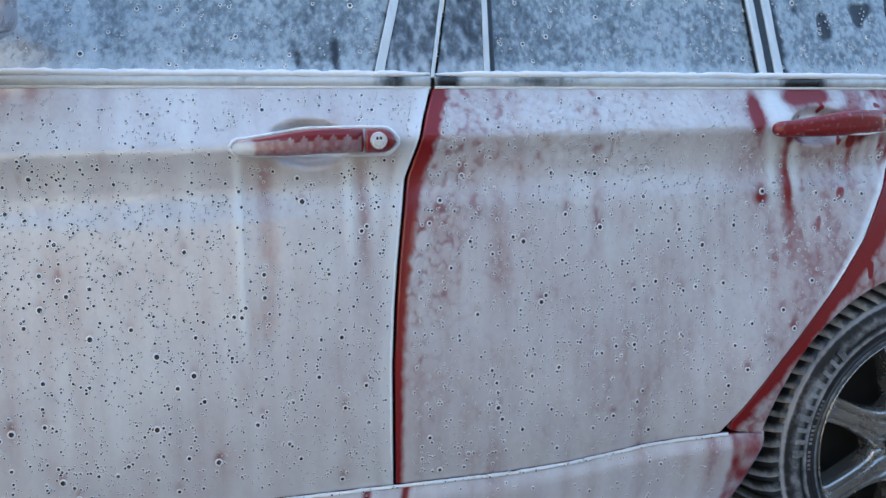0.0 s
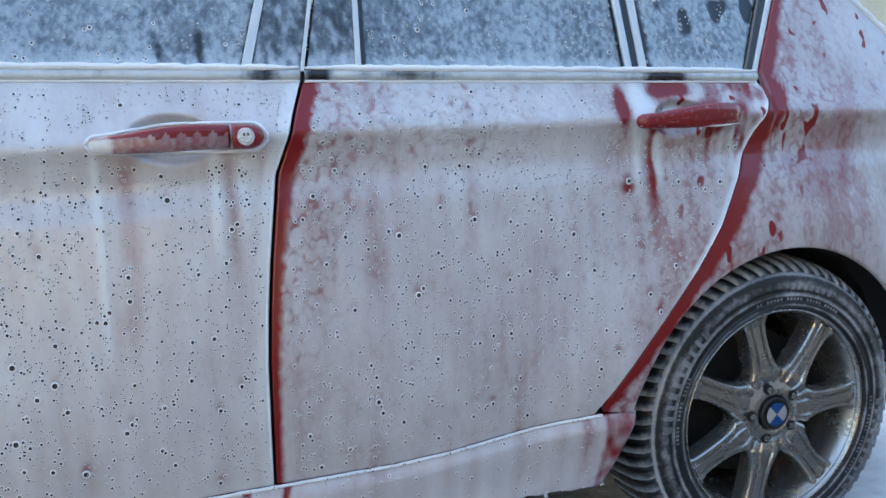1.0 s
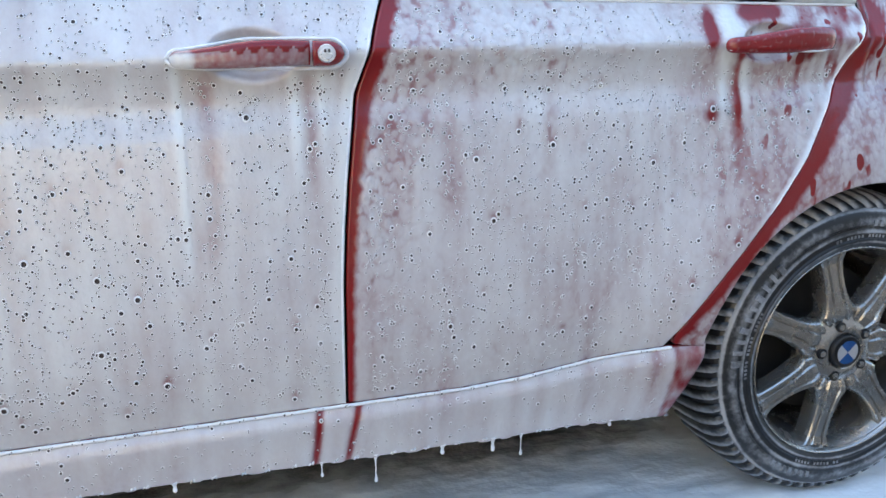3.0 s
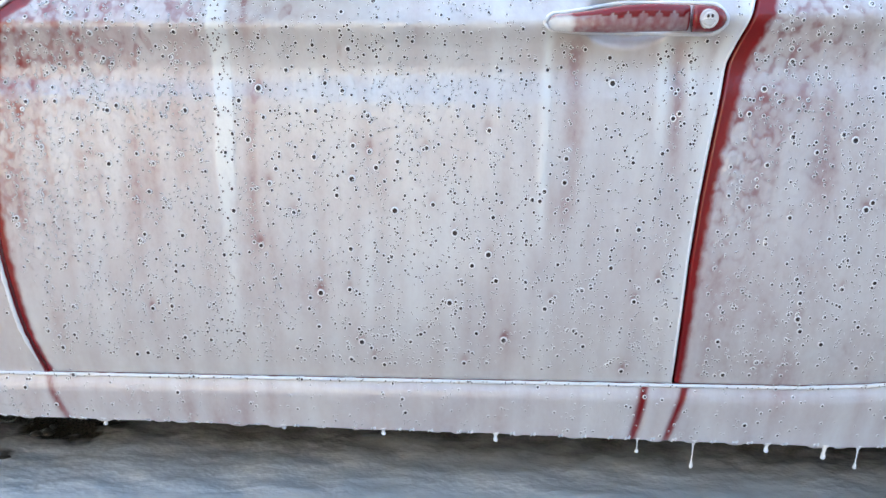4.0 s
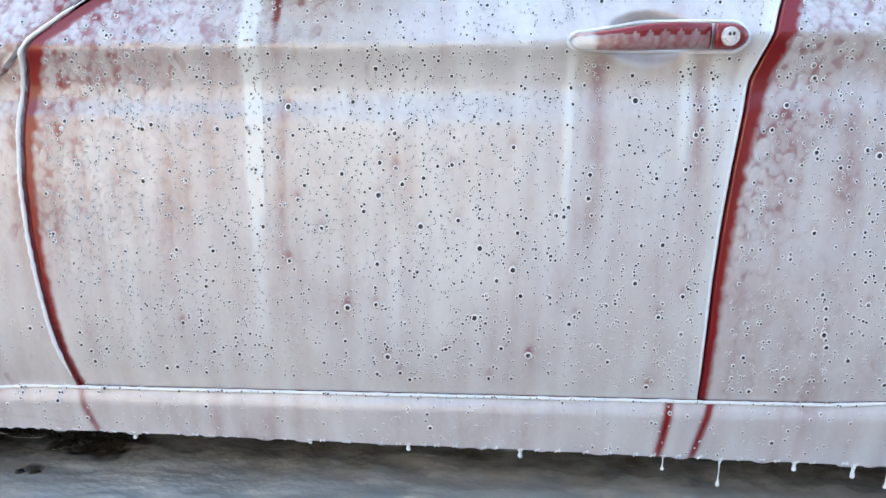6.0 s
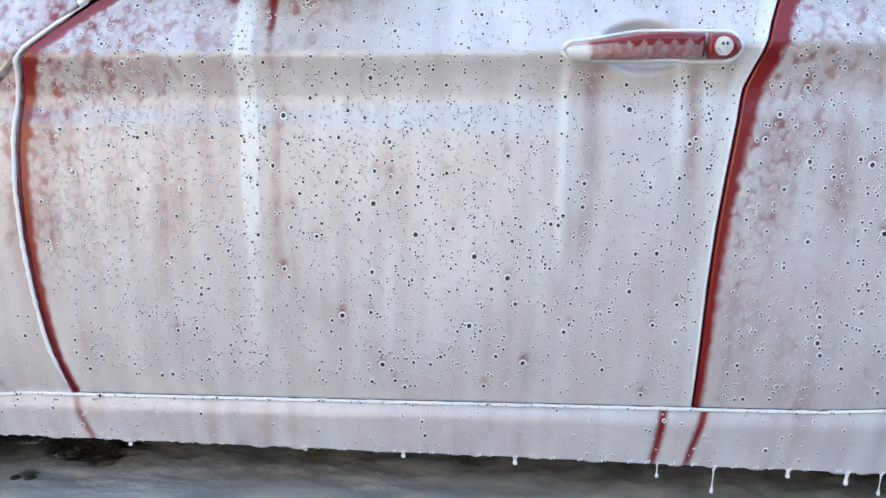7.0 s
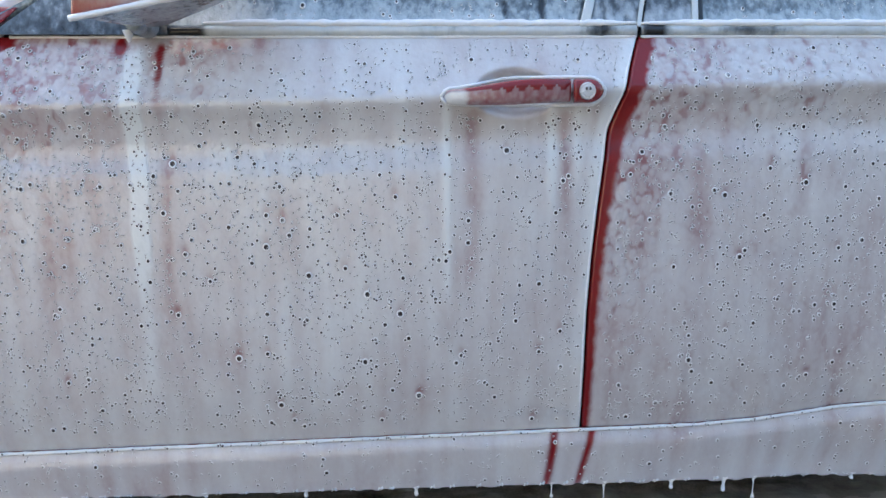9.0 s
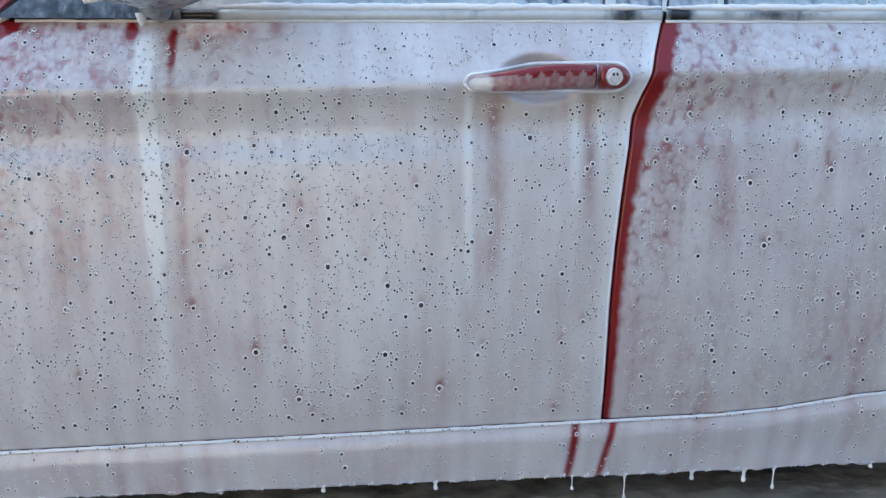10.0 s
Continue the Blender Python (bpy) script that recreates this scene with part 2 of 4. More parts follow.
REAR_EDGE = [(0.35, 0.566), (0.386, 0.593), (0.467, 0.651), (0.543, 0.711), (0.616, 0.769), (0.701, 0.831), (0.785, 0.880), (0.874, 0.926), (0.927, 0.956), (0.95, 0.956), (0.966, 0.946)]
PROFILE = [(-0.72, 0.040), (-0.66, 0.028), (-0.585, 0.010), (-0.565, 0.008), (-0.545, 0.020), (-0.50, 0.010), (-0.44, 0.002), (-0.35, 0.000), (-0.2, 0.004), (-0.11, 0.010), (-0.078, 0.020),
           (-0.064, 0.022), (-0.03, 0.015), (-0.008, 0.005), (0.0, 0.002), (0.008, 0.006), (0.05, 0.034), (0.10, 0.065), (0.2, 0.12)]
PX = np.array([p[0] for p in PROFILE])
PY = np.array([p[1] for p in PROFILE])
HANDLES = [(-0.120, 0.876, 0.066, 0.037), (0.755, 0.897, 0.060, 0.033)]


def side_y(x, z):
    zc, zs = lerp(CREASE, x), lerp(SILL, x)
    s = z - zc
    if s < -0.35:
        s = -0.35 - (-0.35 - s) * 0.215 / max(0.1, (zc - 0.35) - zs + 0.02)
    y = float(np.interp(s, PX, PY))
    y = (y + float(np.interp(s - 0.006, PX, PY)) + float(np.interp(s + 0.006, PX, PY))) / 3
    for hx, hz in (HUB, FRONT_HUB):
        r = math.hypot(x - hx, z - hz)
        y -= 0.036 * smooth(0.56, 0.36, r) * smooth(0.1, 0.3, z)
    for hx, hz, a, b in HANDLES:
        e = ((x - hx) / a) ** 2 + ((z - hz) / b) ** 2
        if e < 1.3:
            y += 0.024 * smooth(1.15, 0.35, e)
    if x > 0.95:
        y += 0.05 * (x - 0.95) ** 2
    if x < -1.2:
        y += 0.06 * (x + 1.2) ** 2
    return y


def common_foam(x, z):
    return 0.80 + 0.12 * nz(x * 5, z * 3, 1) + 0.13 * nz(x * 42, z * 4, 2) + 0.08 * nz(x * 20, z * 14, 3)


def blob(x, z, cx, cz, a, b):
    return math.exp(-((x - cx) / a) ** 2 - ((z - cz) / b) ** 2)


def run(x, z, cx, top, bottom, width, lean=0.0, power=2):
    """A vertical run of liquid."""
    c = cx + lean * (top - z) + 0.004 * nz(z * 14, cx * 9, 5)
    return math.exp(-(abs((x - c) / width) ** power)) * smooth(bottom, bottom + 0.12, z) * smooth(top + 0.012, top - 0.012, z)


def lumps(x, z):
    return 0.65 * nz(x * 85, z * 75, 7) + 0.45 * nz(x * 170, z * 150, 8)


BIG_FRONT = [(-0.651, 0.770), (-0.552, 0.779), (-0.510, 0.690), (-0.512, 0.640), (-0.485, 0.682), (-0.389, 0.604), (-0.447, 0.593), (-0.602, 0.586), (-0.638, 0.630), (-0.303, 0.528),
             (-0.308, 0.717), (-0.400, 0.689), (-0.355, 0.561), (-0.695, 0.586), (-0.518, 0.464), (-0.361, 0.447), (-0.204, 0.455), (-0.042, 0.494), (-0.501, 0.373), (-0.481, 0.344),
             (-0.406, 0.391), (-0.274, 0.385), (-0.336, 0.340), (-0.076, 0.459), (-0.132, 0.787), (-0.866, 0.741), (-0.655, 0.532), (-0.564, 0.457), (-0.837, 0.421), (-0.083, 0.335)]
BIG_REAR = [(0.219, 0.715), (0.234, 0.490), (0.291, 0.757), (0.649, 0.786), (0.676, 0.584), (0.694, 0.552), (0.536, 0.698), (0.502, 0.621), (0.413, 0.627), (0.249, 0.614), (0.613, 0.482),
            (0.382, 0.407), (0.176, 0.439), (0.120, 0.823), (0.576, 0.631), (0.351, 0.734), (0.438, 0.828), (0.141, 0.599)]


def halo(x, z, bubbles):
    """Foam thinned just above the large burst bubbles."""
    return sum(0.22 * blob(x, z, bx, bz + 0.007, 0.007, 0.011) for bx, bz in bubbles if abs(x - bx) < 0.02 and abs(z - bz) < 0.035)


def front_door_foam(x, z):
    f = common_foam(x, z) + 0.05
    d = x - lerp(FRONT_SEAM, z)
    w = lerp([(0.3, 0.005), (0.6, 0.008), (0.8, 0.014), (0.9, 0.024), (0.96, 0.04)], z) * (1 + 0.5 * nz(z * 55, 3.0, 4))
    near = smooth(0.32, 0.02, d) * smooth(0.35, 0.85, z)
    f += near * 0.02
    f -= 0.15 * smooth(0.6, 0.1, d) * smooth(0.3, 0.6, z)
    f *= smooth(w - 0.005, w + 0.014, d)
    f += 0.75 * run(x, z, -0.708, 0.94, 0.54, 0.013, 0.02, 4) + 0.25 * run(x, z, -0.703, 0.60, 0.36, 0.011, 0.015)
    f -= 0.75 * run(x, z, -0.668, 0.948, 0.83, 0.0055, 0.02) + 0.14 * run(x, z, -0.662, 0.87, 0.50, 0.016)
    f -= 0.8 * blob(x, z, -0.730, 0.948, 0.008, 0.016) + 0.18 * blob(x, z, -0.60, 0.95, 0.10, 0.014)
    f -= 0.22 * run(x, z, -0.184, 0.855, 0.50, 0.016, -0.02) + 0.26 * run(x, z, -0.040, 0.850, 0.62, 0.011) + 0.12 * run(x, z, -0.21, 0.85, 0.7, 0.008) + 0.25 * run(x, z, 0.008, 0.86, 0.74, 0.007)
    f += 0.40 * run(x, z, -0.226, 0.865, 0.5, 0.007) + 0.40 * run(x, z, -0.060, 0.855, 0.66, 0.007) + 0.3 * run(x, z, -0.02, 0.855, 0.7, 0.006)
    f += 0.25 * smooth(0.03, 0.012, lerp(B_SEAM, z) - x)
    return f - halo(x, z, BIG_FRONT)


def rear_door_foam(x, z):
    f = common_foam(x, z) + 0.02 - 0.10 * max(0, nz(x * 22, z * 7, 11))
    d = x - lerp(B_SEAM, z)
    w = lerp([(0.3, 0.004), (0.5, 0.007), (0.7, 0.012), (0.85, 0.019), (0.96, 0.020)], z) * (1 + 0.35 * nz(z * 60, 7.0, 4))
    near = smooth(0.22, 0.015, d) * smooth(0.40, 0.7, z)
    f -= near * 0.10
    f *= smooth(w - 0.005, w + 0.016, d)
    f -= 0.12 * smooth(0.45, 0.75, x) * smooth(0.4, 0.6, z)
    f -= 1.1 * blob(x, z, 0.636, 0.918, 0.011, 0.026)
    up = smooth(0.66, 0.70, x) * smooth(0.855, 0.875, z)
    f -= up * (0.04 + 0.55 * nz(x * 26, z * 30, 13)) + 0.5 * blob(x, z, 0.735, 0.95, 0.05, 0.012)
    under = smooth(0.84, 0.88, x) * smooth(0.74, 0.80, z)
    f -= under * (0.10 + 0.5 * max(0, nz(x * 75, z * 12, 14)))
    for cx, low in ((0.701, 0.76), (0.819, 0.81), (0.843, 0.82), (0.877, 0.84)):
        f -= 0.38 * run(x, z, cx, 0.885, low - 0.06, 0.0062)
    f += 0.5 * run(x, z, 0.668, 0.885, 0.72, 0.008) + 0.55 * run(x, z, 0.712, 0.875, 0.72, 0.011, -0.03) + 0.5 * run(x, z, 0.845, 0.88, 0.75, 0.006) + 0.4 * run(x, z, 0.873, 0.88, 0.74, 0.006)
    f -= 0.5 * blob(x, z, 0.648, 0.775, 0.014, 0.012) + 0.35 * blob(x, z, 0.70, 0.80, 0.012, 0.05)
    f += 0.75 * blob(x, z, 0.676, 0.935, 0.018, 0.03) + 0.5 * blob(x, z, 0.665, 0.885, 0.012, 0.02)
    f += 0.45 * smooth(0.016, 0.006, lerp(REAR_EDGE, z) - x) * smooth(0.5, 0.7, z)
    return f - halo(x, z, BIG_REAR)


def quarter_foam(x, z):
    f = 0.61 + 0.12 * nz(x * 5, z * 5, 21) + 0.07 * nz(x * 30, z * 12, 22)
    d = x - lerp(REAR_EDGE, z) if z < 0.97 else x - (0.955 + (z - 0.985) * 0.54)
    w = lerp([(0.35, 0.008), (0.5, 0.014), (0.8, 0.032), (0.95, 0.03), (1.1, 0.012)], z) * (1 + 0.5 * nz(z * 30, 9.0, 4))
    f *= smooth(w - 0.006, w + 0.024, d)
    f += 0.16 * smooth(1.1, 1.3, x)
    return f


def sill_foam(x, z):
    f = common_foam(x, z) - 0.02
    f -= 0.62 * run(x, z, -0.043, 0.32, 0.12, 0.0075, -0.10) + 0.62 * run(x, z, 0.022, 0.32, 0.12, 0.0065, -0.18)
    f -= 0.35 * run(x, z, -1.036, 0.3, 0.12, 0.007, 0.25) + 0.12 * run(x, z, 0.56, 0.37, 0.15, 0.01)
    f -= 0.42 * smooth(0.588, 0.600, x + 0.006 * nz(z * 40, 2.0, 6)) * (0.75 + 0.6 * nz(x * 60, z * 40, 9))
    return f


def fender_foam(x, z):
    f = common_foam(x, z) - 0.02 - 0.14 * smooth(0.6, 0.9, z)
    d = lerp(FRONT_SEAM, z) - x
    f *= smooth(0.001, 0.006, d + 0.003 * smooth(0.6, 0.75, z))
    if z > 0.955:
        f -= 0.5 + 0.6 * nz(x * 30, z * 30, 15)
    return f


def front_door_lumps(x, z):
    d = x - lerp(FRONT_SEAM, z)
    near = smooth(0.38, 0.02, d) * smooth(0.35, 0.8, z)
    top = 0.75 * smooth(-0.48, -0.62, x) * smooth(0.83, 0.9, z)
    return max(near, top, 0.10), 0.02 + 0.12 * smooth(-0.3, -0.6, x) * smooth(0.72, 0.80, z)


def rear_door_lumps(x, z):
    d = x - lerp(B_SEAM, z)
    near = smooth(0.20, 0.015, d) * smooth(0.36, 0.7, z)
    band = 0.75 * smooth(0.40, 0.10, abs(x - 0.25)) * smooth(0.78, 0.86, z)
    handle = smooth(0.66, 0.71, x) * smooth(0.855, 0.885, z)
    return max(near, band, 0.45 * smooth(0.35, 0.8, x), 0.22), 0.08 + 0.55 * handle + 0.22 * smooth(0.60, 0.80, x) * smooth(0.5, 0.75, z)


def quarter_lumps(x, z):
    d = x - lerp(REAR_EDGE, z) if z < 0.97 else x - (0.955 + (z - 0.985) * 0.54)
    return 0.30 + 0.35 * smooth(0.25, 0.05, d), max(1.0 * smooth(0.20, 0.05, d) * smooth(0.55, 0.7, z) * smooth(1.0, 0.92, z), 0.9 * smooth(0.98, 1.05, z))


def wing_lumps(x, z):
    return smooth(0.5, 0.85, z), 0.1 + 0.6 * smooth(0.95, 0.97, z)


def finish_grid(name, grid, foam_fun, mat, parent, label, flange=0.016, relief=0.0018, lump_fun=None, edge_foam=0.0):
    """A skin from a grid of (x, y, z) rows with its edge folded inwards."""
    nv, nu = len(grid), len(grid[0])
    verts, fo = [], []
    for row in grid:
        for x, y, z in row:
            f = foam_fun(x, z)
            fo.append(f)
            verts.append((x, y - relief * max(0, min(1.2, f)), z))
    faces = [(j * nu + i, j * nu + i + 1, (j + 1) * nu + i + 1, (j + 1) * nu + i) for j in range(nv - 1) for i in range(nu - 1)]
    ring = [i for i in range(nu)] + [j * nu + nu - 1 for j in range(1, nv)] + [(nv - 1) * nu + i for i in range(nu - 2, -1, -1)] + [j * nu for j in range(nv - 2, 0, -1)]
    base = len(verts)
    for i in ring:
        x, y, z = verts[i]
        verts.append((x, y + flange, z))
        fo.append(edge_foam)
    m = len(ring)
    faces += [(ring[k], base + k, base + (k + 1) % m, ring[(k + 1) % m]) for k in range(m)]
    ob = mesh_object(name, verts, faces, mat, parent, fo, label)
    if lump_fun:
        both = np.array([lump_fun(v[0], v[2]) for v in verts], dtype=np.float32)
        for key, col in (("lump", 0), ("drop", 1)):
            ob.data.attributes.new(key, "FLOAT", "POINT").data.foreach_set("value", np.ascontiguousarray(both[:, col]))
    return ob


def skin(name, left, right, low, high, foam_fun, nu, nv, parent, label, mat=None, yfun=side_y, **kw):
    """A body panel between the curves left(z), right(z), low(x), high(x)."""
    grid = []
    for j in range(nv):
        v = j / (nv - 1)
        row = []
        for i in range(nu):
            u = i / (nu - 1)
            z = 0.6
            for _ in range(6):
                x = left(z) + u * (right(z) - left(z))
                z = low(x) + v * (high(x) - low(x))
            row.append((x, yfun(x, z), z))
        grid.append(row)
    return finish_grid(name, grid, foam_fun, mat or M_PAINT, parent, label, **kw)


def arch_skin(name, hub, radius, outer, a0, a1, foam_fun, na, nr, parent, label, lump_fun=None):
    """A panel round a wheel arch, out to the outline `outer`."""
    grid = []
    for k in range(na):
        a = radians(a0 + (a1 - a0) * k / (na - 1))
        dx, dz = math.cos(a), math.sin(a)
        best = None
        for (x0, z0), (x1, z1) in zip(outer, outer[1:]):
            ex, ez = x1 - x0, z1 - z0
            det = dx * -ez + dz * ex
            if abs(det) < 1e-9:
                continue
            rx, rz = x0 - hub[0], z0 - hub[1]
            r = (rx * -ez + rz * ex) / det
            s = (dx * rz - dz * rx) / det
            if r > 0 and -1e-6 <= s <= 1 + 1e-6 and (best is None or r < best):
                best = r
        best = best or radius + 0.05
        row = []
        for i in range(nr):
            r = radius + (best - radius) * i / (nr - 1)
            x, z = hub[0] + r * dx, hub[1] + r * dz
            row.append((x, upper_y(x, z), z))
        grid.append(row)
    return finish_grid(name, grid, foam_fun, M_PAINT, parent, label, flange=0.012, lump_fun=lump_fun, edge_foam=0.7)


def upper_y(x, z):
    """The side with its greenhouse, which leans inwards above the belt."""
    if z < 0.965:
        return side_y(x, z)
    return side_y(x, 0.965) + (z - 0.965) * 0.42


# ---- ground ----
def build_ground():
    xs = [-80, -30, -12, -5] + [-2.6 + 0.02 * i for i in range(241)] + [4.5, 12, 30, 80]
    ys = [-80, -30, -10, -4, -2.2] + [-1.2 + 0.05 * i for i in range(21)] + [-0.18 + 0.0125 * i for i in range(64)] + [0.65 + 0.05 * i for i in range(8)] + [1.6, 4, 10, 30, 80]
    verts, fo = [], []
    for y in ys:
        for x in xs:
            near = smooth(2.9, 2.2, abs(x + 0.2)) * smooth(1.5, 1.0, abs(y))
            z = near * (0.006 * nz(x * 3, y * 3, 31) + 0.008 * nz(x * 9, y * 16, 32) + 0.0045 * nz(x * 22, y * 36, 33) - 0.006)
            f = 0.95 - (1.0 + 1.6 * nz(x * 30, y * 40, 35)) * blob(x + 0.05 * nz(x * 14, y * 14, 34), y + 0.03 * nz(x * 16, y * 16, 36), -1.215, 0.345, 0.085, 0.05) - 0.7 * blob(x, y, -1.286, 0.225, 0.02, 0.02) - 0.14 * smooth(1.15, 1.35, x) * smooth(0.0, 0.15, y)
            # Unseen ground before the car is kept bare to cut bounce onto the doors.
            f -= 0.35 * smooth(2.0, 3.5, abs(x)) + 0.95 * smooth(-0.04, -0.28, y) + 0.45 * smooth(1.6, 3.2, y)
            # Cover lowered under the car to paint its shade into the ground colour.
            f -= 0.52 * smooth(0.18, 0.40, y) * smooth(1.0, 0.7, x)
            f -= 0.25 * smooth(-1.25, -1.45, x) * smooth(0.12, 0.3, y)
            verts.append((x, y, z))
            fo.append(f)
    n = len(xs)
    faces = [(j * n + i, j * n + i + 1, (j + 1) * n + i + 1, (j + 1) * n + i) for j in range(len(ys) - 1) for i in range(n - 1)]
    tagged(mesh_object("ground", verts, faces, M_GROUND, None, fo), "wet dark asphalt under a film of white soap foam, thinned to paint the shade under the car", "ground", kind="structure")


def build_walls():
    for name, b, label in (("wall_north", box(-14, 16, 7.0, 7.3, 0, 3.2, 0.02), "plain beige rendered yard wall beyond the car"),
                           # The next three stand unseen behind the camera, added to shape the light.
                           ("wall_bounce", box(-14, -1.35, -3.9, -3.6, 0, 2.5, 0.02), "unseen beige wall added to bounce warm light onto the car"),
                           ("wall_bounce_low", box(-1.34, -0.16, -3.9, -3.6, 0, 1.5, 0.02), "unseen low beige wall added to leave open sky for a highlight"),
                           ("wall_blocker", box(-0.15, 16, -3.9, -3.6, 0, 3.0, 0.02), "unseen dark grey wall added to dim the rear of the car side")):
        tagged(part(name, b, M_GREY if "grey" in label else M_WALL), label, "wall", kind="structure")


build_ground()
build_walls()

# ---- the car ----
car = tagged(new("car"), "red five-door hatchback covered in white soap foam, parked on wet asphalt", "car")
car.empty_display_size = 0.2
GAP = 0.0028


def build_panels():
    belt = lambda x: 0.963  # noqa: E731
    fd = skin("front_door", lambda z: lerp(FRONT_SEAM, z) + GAP, lambda z: lerp(B_SEAM, z) - GAP, lambda x: lerp(SILL, x) + 0.004, belt, front_door_foam, 290, 150, car,
              "red front door under a veil of soap foam", lump_fun=front_door_lumps)
    rd = skin("rear_door", lambda z: lerp(B_SEAM, z) + GAP, lambda z: lerp(REAR_EDGE, z) - GAP, lambda x: lerp(SILL, x) + 0.004, belt, rear_door_foam, 250, 150, car,
              "red rear door with thin runny foam", lump_fun=rear_door_lumps)
    low_edge = lambda x: 0.207 + 0.003 * nz(x * 9, 1.0, 41) - 0.006 * max(0, nz(x * 30, 2.0, 42)) ** 0.5 * (1 if nz(x * 30, 2.0, 42) > 0.12 else 0)  # noqa: E731
    skin("sill", lambda z: -1.40, lambda z: lerp([(0.2, 0.606), (0.30, 0.634), (0.372, 0.661)], z), low_edge, lambda x: lerp(SILL, x) - 0.002, sill_foam, 420, 30, car,
         "sill panel under dripping white foam")
    outer = [(0.55, 0.2), (0.595, 0.372)] + [(x + GAP, z) for z, x in REAR_EDGE[1:]] + [(0.957, 0.975), (1.10, 1.24), (1.135, 1.23), (1.245, 1.133), (1.354, 1.025), (1.50, 0.93), (1.50, 0.2)]
    arch_skin("rear_quarter_panel", HUB, 0.343, outer, 171, 12, quarter_foam, 230, 90, car, "red rear quarter panel with pinkish thin foam and bare streaks", quarter_lumps)
    fo = [(-1.0, 0.2)] + [(x - GAP, z) for z, x in FRONT_SEAM[1:]] + [(-0.875, 1.008), (-0.99, 1.014), (-1.6, 0.965), (-2.2, 0.82), (-2.2, 0.2)]
    arch_skin("front_wing", FRONT_HUB, 0.345, fo, -8, 168, fender_foam, 320, 60, car, "red front wing under foam", wing_lumps)
    return fd, rd


front_door, rear_door = build_panels()


# windows
def glass_y(x, z):
    return 0.062 + (z - 0.965) * 0.42


def trim_y(x, z):
    return 0.052 + (z - 0.965) * 0.42


def glass_foam(x, z):
    big = nz(x * 16, z * 3.5, 51)
    return 0.62 + 0.16 * big + 0.14 * nz(x * 75, z * 55, 52) + 0.12 * nz(x * 150, z * 110, 53) + 0.3 * smooth(1.015, 0.985, z) - 0.8 * run(x, z, -0.07, 1.04, 0.92, 0.005) - 0.7 * run(x, z, -0.13, 1.02, 0.92, 0.004)


def quarter_glass_foam(x, z):
    f = glass_foam(x, z) + 0.05
    f -= 0.9 * smooth(0.738, 0.722, x + 0.008 * nz(z * 50, 1.0, 54)) + 0.9 * max(0, nz(x * 26, z * 22, 55) - 0.22) * smooth(1.03, 1.08, z) * 4
    return f


def trim_foam(x, z):
    return 0.58 + 0.25 * nz(x * 90, z * 45, 56) + 0.2 * nz(x * 30, z * 10, 57) + 0.25 * smooth(1.02, 0.99, z)


def post_foam(x, z):
    return 1.0 + 0.25 * nz(x * 120, z * 20, 58)


def build_windows():
    top = lambda x: 1.30  # noqa: E731
    low = lambda x: 0.978  # noqa: E731
    ln = lambda x0, k: (lambda z: x0 + (z - 0.985) * k)  # noqa: E731
    args = dict(mat=M_GLASSFOAM, yfun=glass_y, flange=0.004, relief=0.002)
    skin("window_glass", ln(-0.80, 0.75), ln(-0.012, 0.28), low, top, glass_foam, 200, 80, front_door, "side window under lumpy grey foam", **args)
    skin("window_glass", ln(0.186, 0.06), ln(0.668, 0.01), low, top, glass_foam, 140, 80, rear_door, "side window under lumpy grey foam", **args)
    skin("quarter_glass", ln(0.712, 0.02), ln(0.935, 0.50), low, lambda x: 1.26, quarter_glass_foam, 70, 80, rear_door, "small rear side window with foam washed off its edge", **args)
    t = dict(mat=M_TRIM, yfun=trim_y, flange=0.014, relief=0.002)
    skin("pillar_trim", ln(0.004, 0.275), ln(0.079, 0.215), low, top, trim_foam, 30, 90, front_door, "black pillar cover with foam lumps", **t)
    skin("pillar_trim", ln(0.090, 0.215), ln(0.168, 0.07), low, top, trim_foam, 30, 90, rear_door, "black pillar cover with foam lumps", **t)
    p = dict(mat=M_BELT, yfun=lambda x, z: trim_y(x, z) - 0.004, flange=0.014, relief=0.003)
    skin("window_post", ln(-0.012, 0.28), ln(0.003, 0.275), low, top, post_foam, 8, 90, front_door, "foam-edged window guide", **p)
    skin("window_post", ln(0.079, 0.215), ln(0.085, 0.215), low, top, post_foam, 6, 90, front_door, "foam-edged door frame edge", **p)
    skin("window_post", ln(0.168, 0.07), ln(0.177, 0.065), low, top, post_foam, 8, 90, rear_door, "foam-edged window guide", **p)
    skin("window_seal", ln(0.177, 0.065), ln(0.186, 0.06), low, top, lambda x, z: 0.05, 4, 40, rear_door, "black rubber seal", **p)
    skin("window_post", ln(0.668, 0.01), ln(0.680, 0.012), low, top, post_foam, 8, 90, rear_door, "foam-edged window divider", **p)
    skin("window_seal", ln(0.681, 0.012), ln(0.695, 0.018), low, top, lambda x, z: 0.15, 6, 60, rear_door, "dark window divider", **p)
    skin("window_post", ln(0.696, 0.018), ln(0.711, 0.02), low, top, post_foam, 8, 90, rear_door, "foam-edged window divider", **p)
    skin("window_seal", ln(0.936, 0.50), ln(0.946, 0.53), low, lambda x: 1.25, lambda x, z: 0.2 + 0.2 * nz(z * 50, 1, 2), 6, 60, rear_door, "dark seal of the small window", **p)
    skin("window_post", ln(0.947, 0.53), ln(0.957, 0.54), low, lambda x: 1.25, post_foam, 6, 60, rear_door, "foam-edged frame of the small window", **p)


build_windows()


